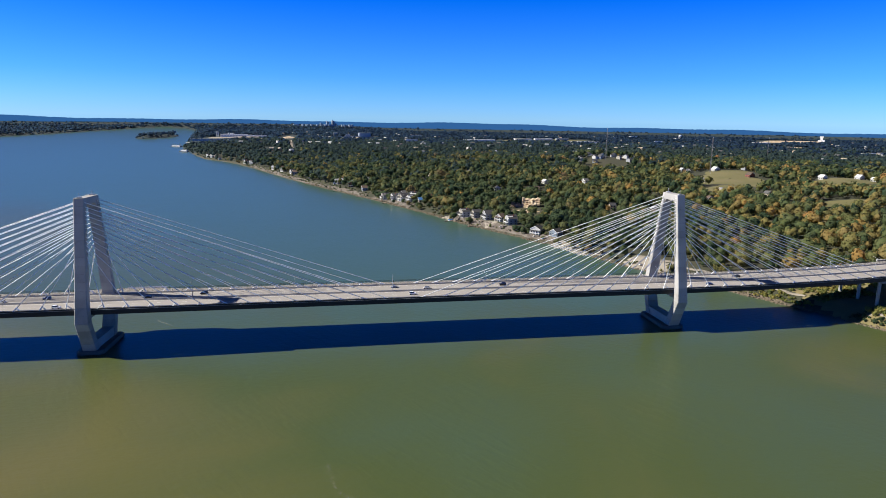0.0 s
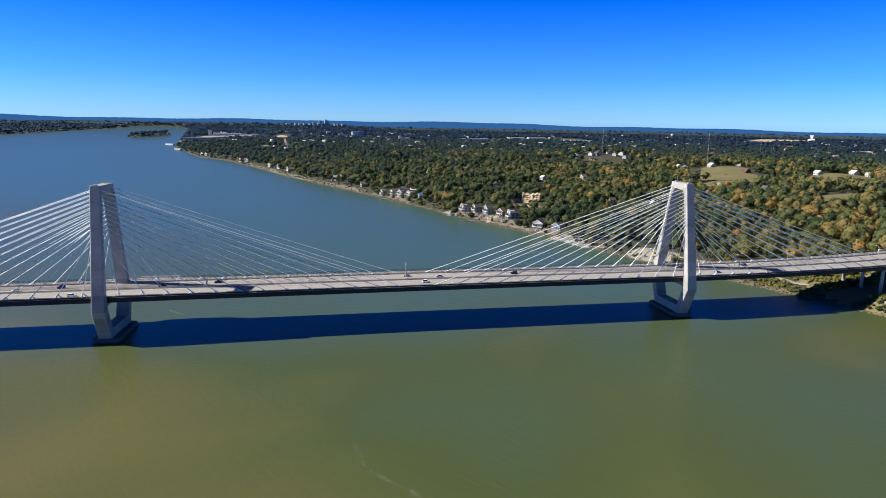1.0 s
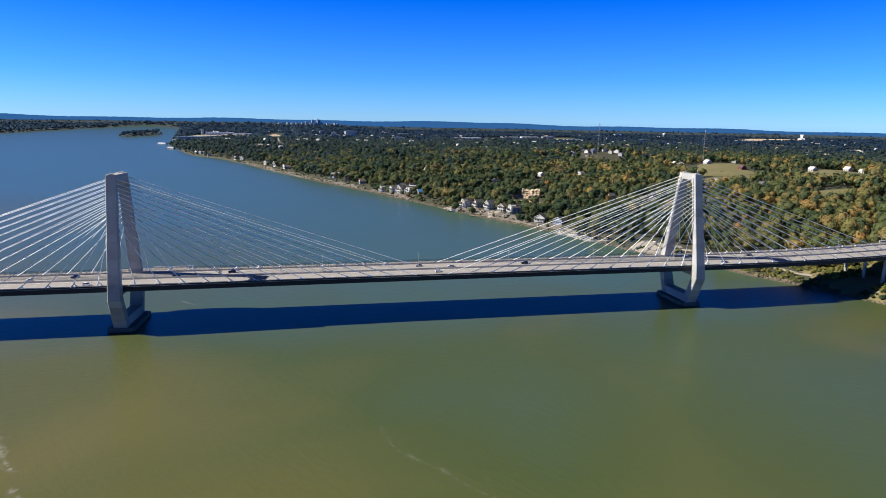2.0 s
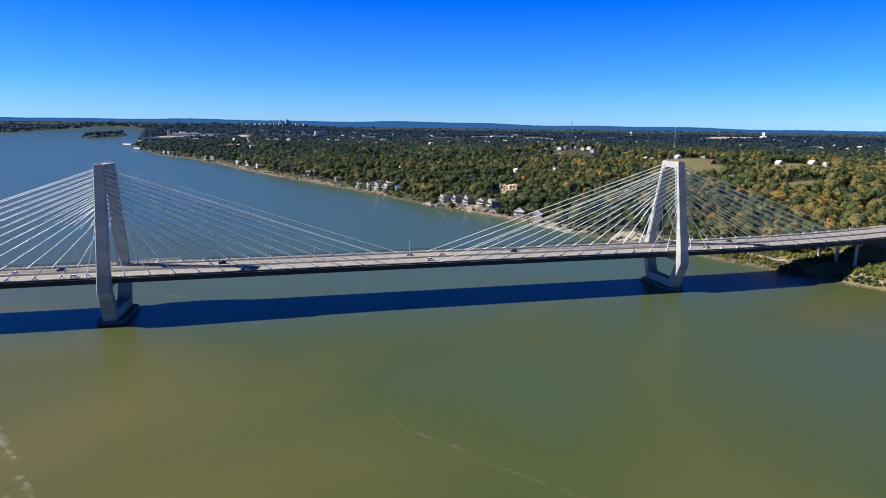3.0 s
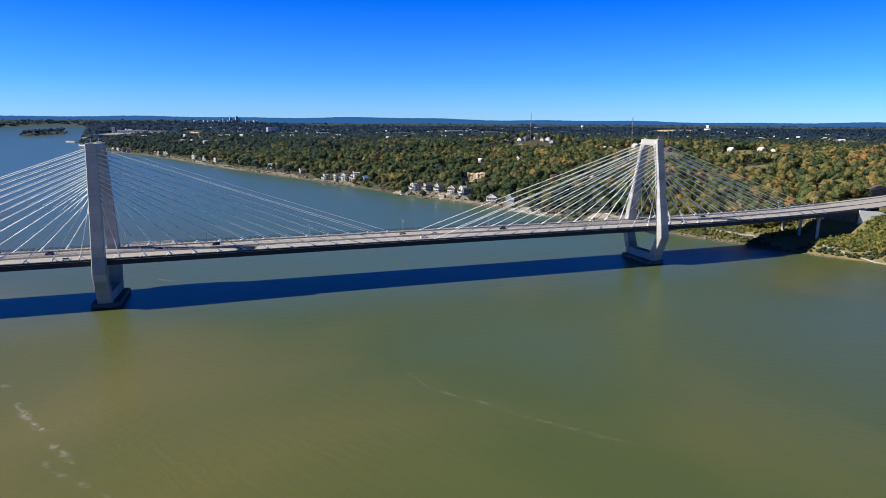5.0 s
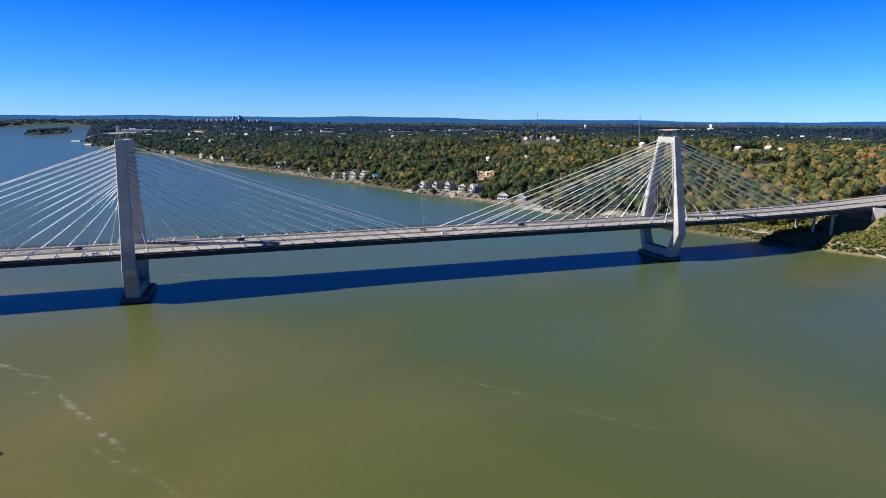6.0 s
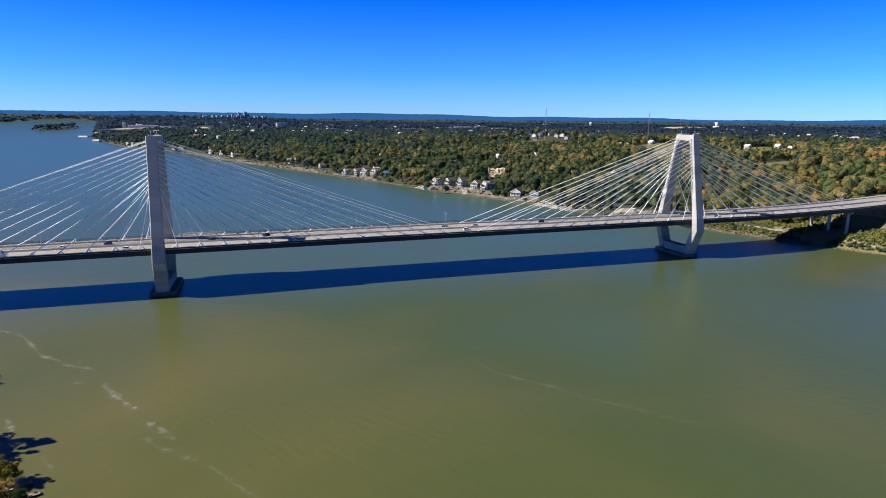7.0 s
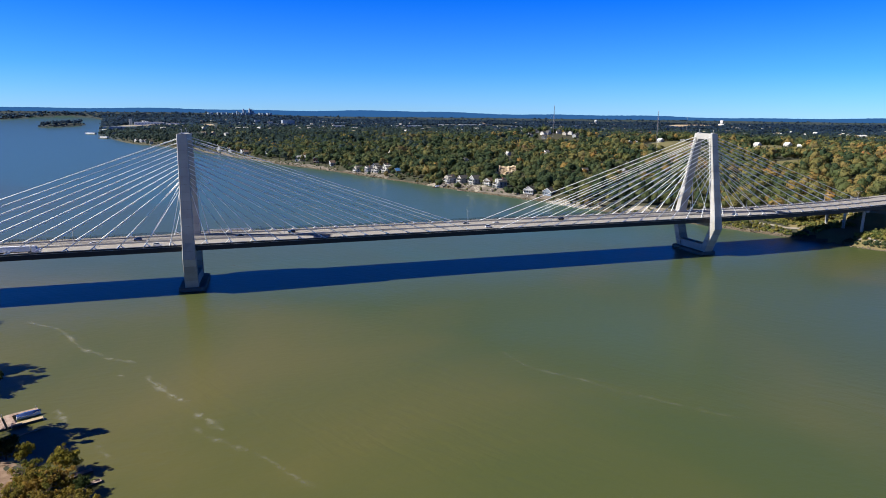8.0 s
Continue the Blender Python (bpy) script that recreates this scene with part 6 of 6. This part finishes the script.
def truck(x, y, turn, label):
    ob = thing("truck", x, y, deck_z(x) + 0.012, turn, label, "truck", "traffic on the bridge")
    part("trailer", box(bmesh.new(), -12.5, 3.6, -1.28, 1.28, 1.15, 4.05, 0.05), PAINTS["white"], ob)
    bm = bmesh.new()
    prof = [(4.2, 0.7), (8.8, 0.7), (8.9, 1.9), (7.0, 2.15), (6.4, 3.3), (5.6, 3.9), (4.2, 3.9)]
    solid(bm, [[(px, -1.2, pz) for px, pz in prof], [(px, 1.2, pz) for px, pz in prof]])
    bmesh.ops.recalc_face_normals(bm, faces=bm.faces)
    part("cab", bm, PAINTS["white"], ob)
    bm = bmesh.new()
    prof = [(7.03, 2.2), (6.43, 3.25), (6.5, 3.27), (7.1, 2.22)]
    solid(bm, [[(px, -1.05, pz) for px, pz in prof], [(px, 1.05, pz) for px, pz in prof]])
    bmesh.ops.recalc_face_normals(bm, faces=bm.faces)
    part("windscreen", bm, M_GLASS, ob)
    part("chassis", box(bmesh.new(), -12, 8.4, -0.5, 0.5, 0.6, 1.1), M_GIRDER, ob)
    wheels(ob, (-11.2, -9.9, 3.0, 4.4, 7.8), 1.05, 0.5)


for x, y, turn, paint, tall, lab in ((28, 22, 180, "black", False, "dark saloon car on the bridge deck"), (179, 27, 180, "grey", False, "dark grey car on the bridge deck"),
                                     (189, 8.9, 0, "white", True, "white van-like car on the bridge deck"), (200, 22.5, 180, "silver", False, "silver car on the bridge deck"),
                                     (252, 24.5, 180, "black", True, "black car on the bridge deck"), (428, 27, 180, "black", False, "dark car near the far end of the bridge"),
                                     (-53, 22, 180, "white", False, "white car near the first pylon"), (-30, 26, 180, "blue", True, "dark blue car near the first pylon"),
                                     (-17, 5.2, 0, "white", True, "white sport utility car beside the first pylon"), (395, 8.9, 0, "blue", False, "blue car near the second pylon"),
                                     (376, 27, 180, "silver", False, "silver car near the second pylon"), (60, 26.5, 180, "black", True, "black sport utility car on the bridge deck")):
    car(x, y, turn, paint, tall, lab)
truck(-84, 5.2, 0, "white articulated truck with a box trailer on the bridge")
for x, y, t, p in ((431, 176, 20, "white"), (437, 170, 20, "silver"), (444, 186, 110, "white"), (449, 176, 40, "black")):
    ob = thing("car", x, y, ground_z(x, y) + 0.3, t, f"{p} car parked by the water", "car", "parked cars by the river")
    part("body", box(bmesh.new(), -2.3, 2.3, -0.9, 0.9, 0.35, 1.0, 0.1), PAINTS[p], ob)
    part("windows", box(bmesh.new(), -1.6, 1.0, -0.8, 0.8, 1.0, 1.5, 0.15), M_GLASS, ob)
    wheels(ob, (-1.4, 1.5), 0.8, 0.34)


# ---- foam drifting on the water ----
def foam_material():
    """Thin scum: water shows between the wisps."""
    m = bpy.data.materials.new("foam")
    m.use_nodes = True
    n, l = m.node_tree.nodes, m.node_tree.links
    b = n["Principled BSDF"]
    b.inputs["Base Color"].default_value = (0.34, 0.34, 0.29, 1)
    b.inputs["Roughness"].default_value = 0.9
    g = n.new("ShaderNodeNewGeometry")
    wisp = n.new("ShaderNodeTexNoise")
    wisp.inputs["Scale"].default_value, wisp.inputs["Detail"].default_value, wisp.inputs["Roughness"].default_value, wisp.inputs["Distortion"].default_value = 0.35, 6, 0.65, 0.8
    l.new(g.outputs["Position"], wisp.inputs["Vector"])
    thick = n.new("ShaderNodeAttribute")
    thick.attribute_name = "hue"
    keep = n.new("ShaderNodeMapRange")
    keep.inputs["From Min"].default_value, keep.inputs["From Max"].default_value = 0.42, 0.72
    l.new(wisp.outputs["Fac"], keep.inputs["Value"])
    times = n.new("ShaderNodeMath")
    times.operation = "MULTIPLY"
    l.new(keep.outputs[0], times.inputs[0])
    l.new(thick.outputs["Fac"], times.inputs[1])
    clear = n.new("ShaderNodeBsdfTransparent")
    mix = n.new("ShaderNodeMixShader")
    l.new(times.outputs[0], mix.inputs[0])
    l.new(clear.outputs[0], mix.inputs[1])
    l.new(b.outputs[0], mix.inputs[2])
    l.new(mix.outputs[0], n["Material Output"].inputs[0])
    return m


M_FOAM = foam_material()


def foam(pts, width, seed, weight=1.0):
    rng = np.random.default_rng(seed)
    pts = np.array(pts, float)
    n = 12 * (len(pts) - 1)
    t = np.linspace(0, len(pts) - 1, n + 1)
    c = np.stack([np.interp(t, np.arange(len(pts)), pts[:, i]) for i in (0, 1)], -1)
    for _ in range(6):
        c[1:-1] = (c[:-2] + c[1:-1] + c[2:]) / 3
    c += np.stack([np.sin(t * 4 + seed), np.cos(t * 5.3 + seed)], -1) * 0.5
    u = np.gradient(c, axis=0)
    u /= np.linalg.norm(u, axis=1, keepdims=True)
    side = np.stack([-u[:, 1], u[:, 0]], -1)
    w = width * (0.5 + 0.9 * np.abs(np.sin(t * 2.3 + seed)) * rng.uniform(0.6, 1.2, n + 1))
    v, a = [], []
    for o, k in ((-1, 0.0), (-0.35, 0.55), (0, 1.0), (0.5, 0.4), (1, 0.0)):
        q = c + side * (w * o)[:, None]
        v.append(np.concatenate([q, np.full((n + 1, 1), 0.03)], 1))
        end = np.minimum(1, np.minimum(t, t[-1] - t) * 4)
        a.append(k * weight * end * (0.35 + 0.65 * np.abs(np.sin(t * 3.1 + 2 * seed))))
    m = n + 1
    i = (np.arange(4)[:, None] * m + np.arange(n)[None, :]).ravel()
    f = np.stack([i, i + 1, i + m + 1, i + m], -1)
    tagged(new("foam", mesh_np("foam", np.concatenate(v), f, M_FOAM, hue=np.concatenate(a))), "thin streak of pale foam on the river", "foam", kind="stuff")


foam([(-77, -33), (-57, -51), (-47, -73), (-38, -88), (-28, -99), (-17, -108)], 1.8, 1, 0.75)
foam([(-11, -123), (-7, -133), (0, -146), (7, -153)], 2.0, 2, 1.0)
foam([(8, -163), (11, -166), (16, -174), (18, -180)], 2.2, 3, 0.85)
foam([(9, -173), (14, -183), (20, -188), (26, -195), (45, -223)], 1.6, 8, 0.4)
foam([(-23, -119), (-18, -122)], 1.2, 9, 0.7)
foam([(136, -138), (138, -158), (147, -169), (155, -179), (169, -200), (193, -225)], 1.4, 4, 0.34)
foam([(-38, -146), (-35, -151), (-31, -159)], 1.8, 5, 0.7)
foam([(-20, -178), (-16, -184), (-12, -189)], 1.3, 7, 0.6)
foam([(20, 64), (27, 57), (34, 50)], 1.2, 6, 0.9)
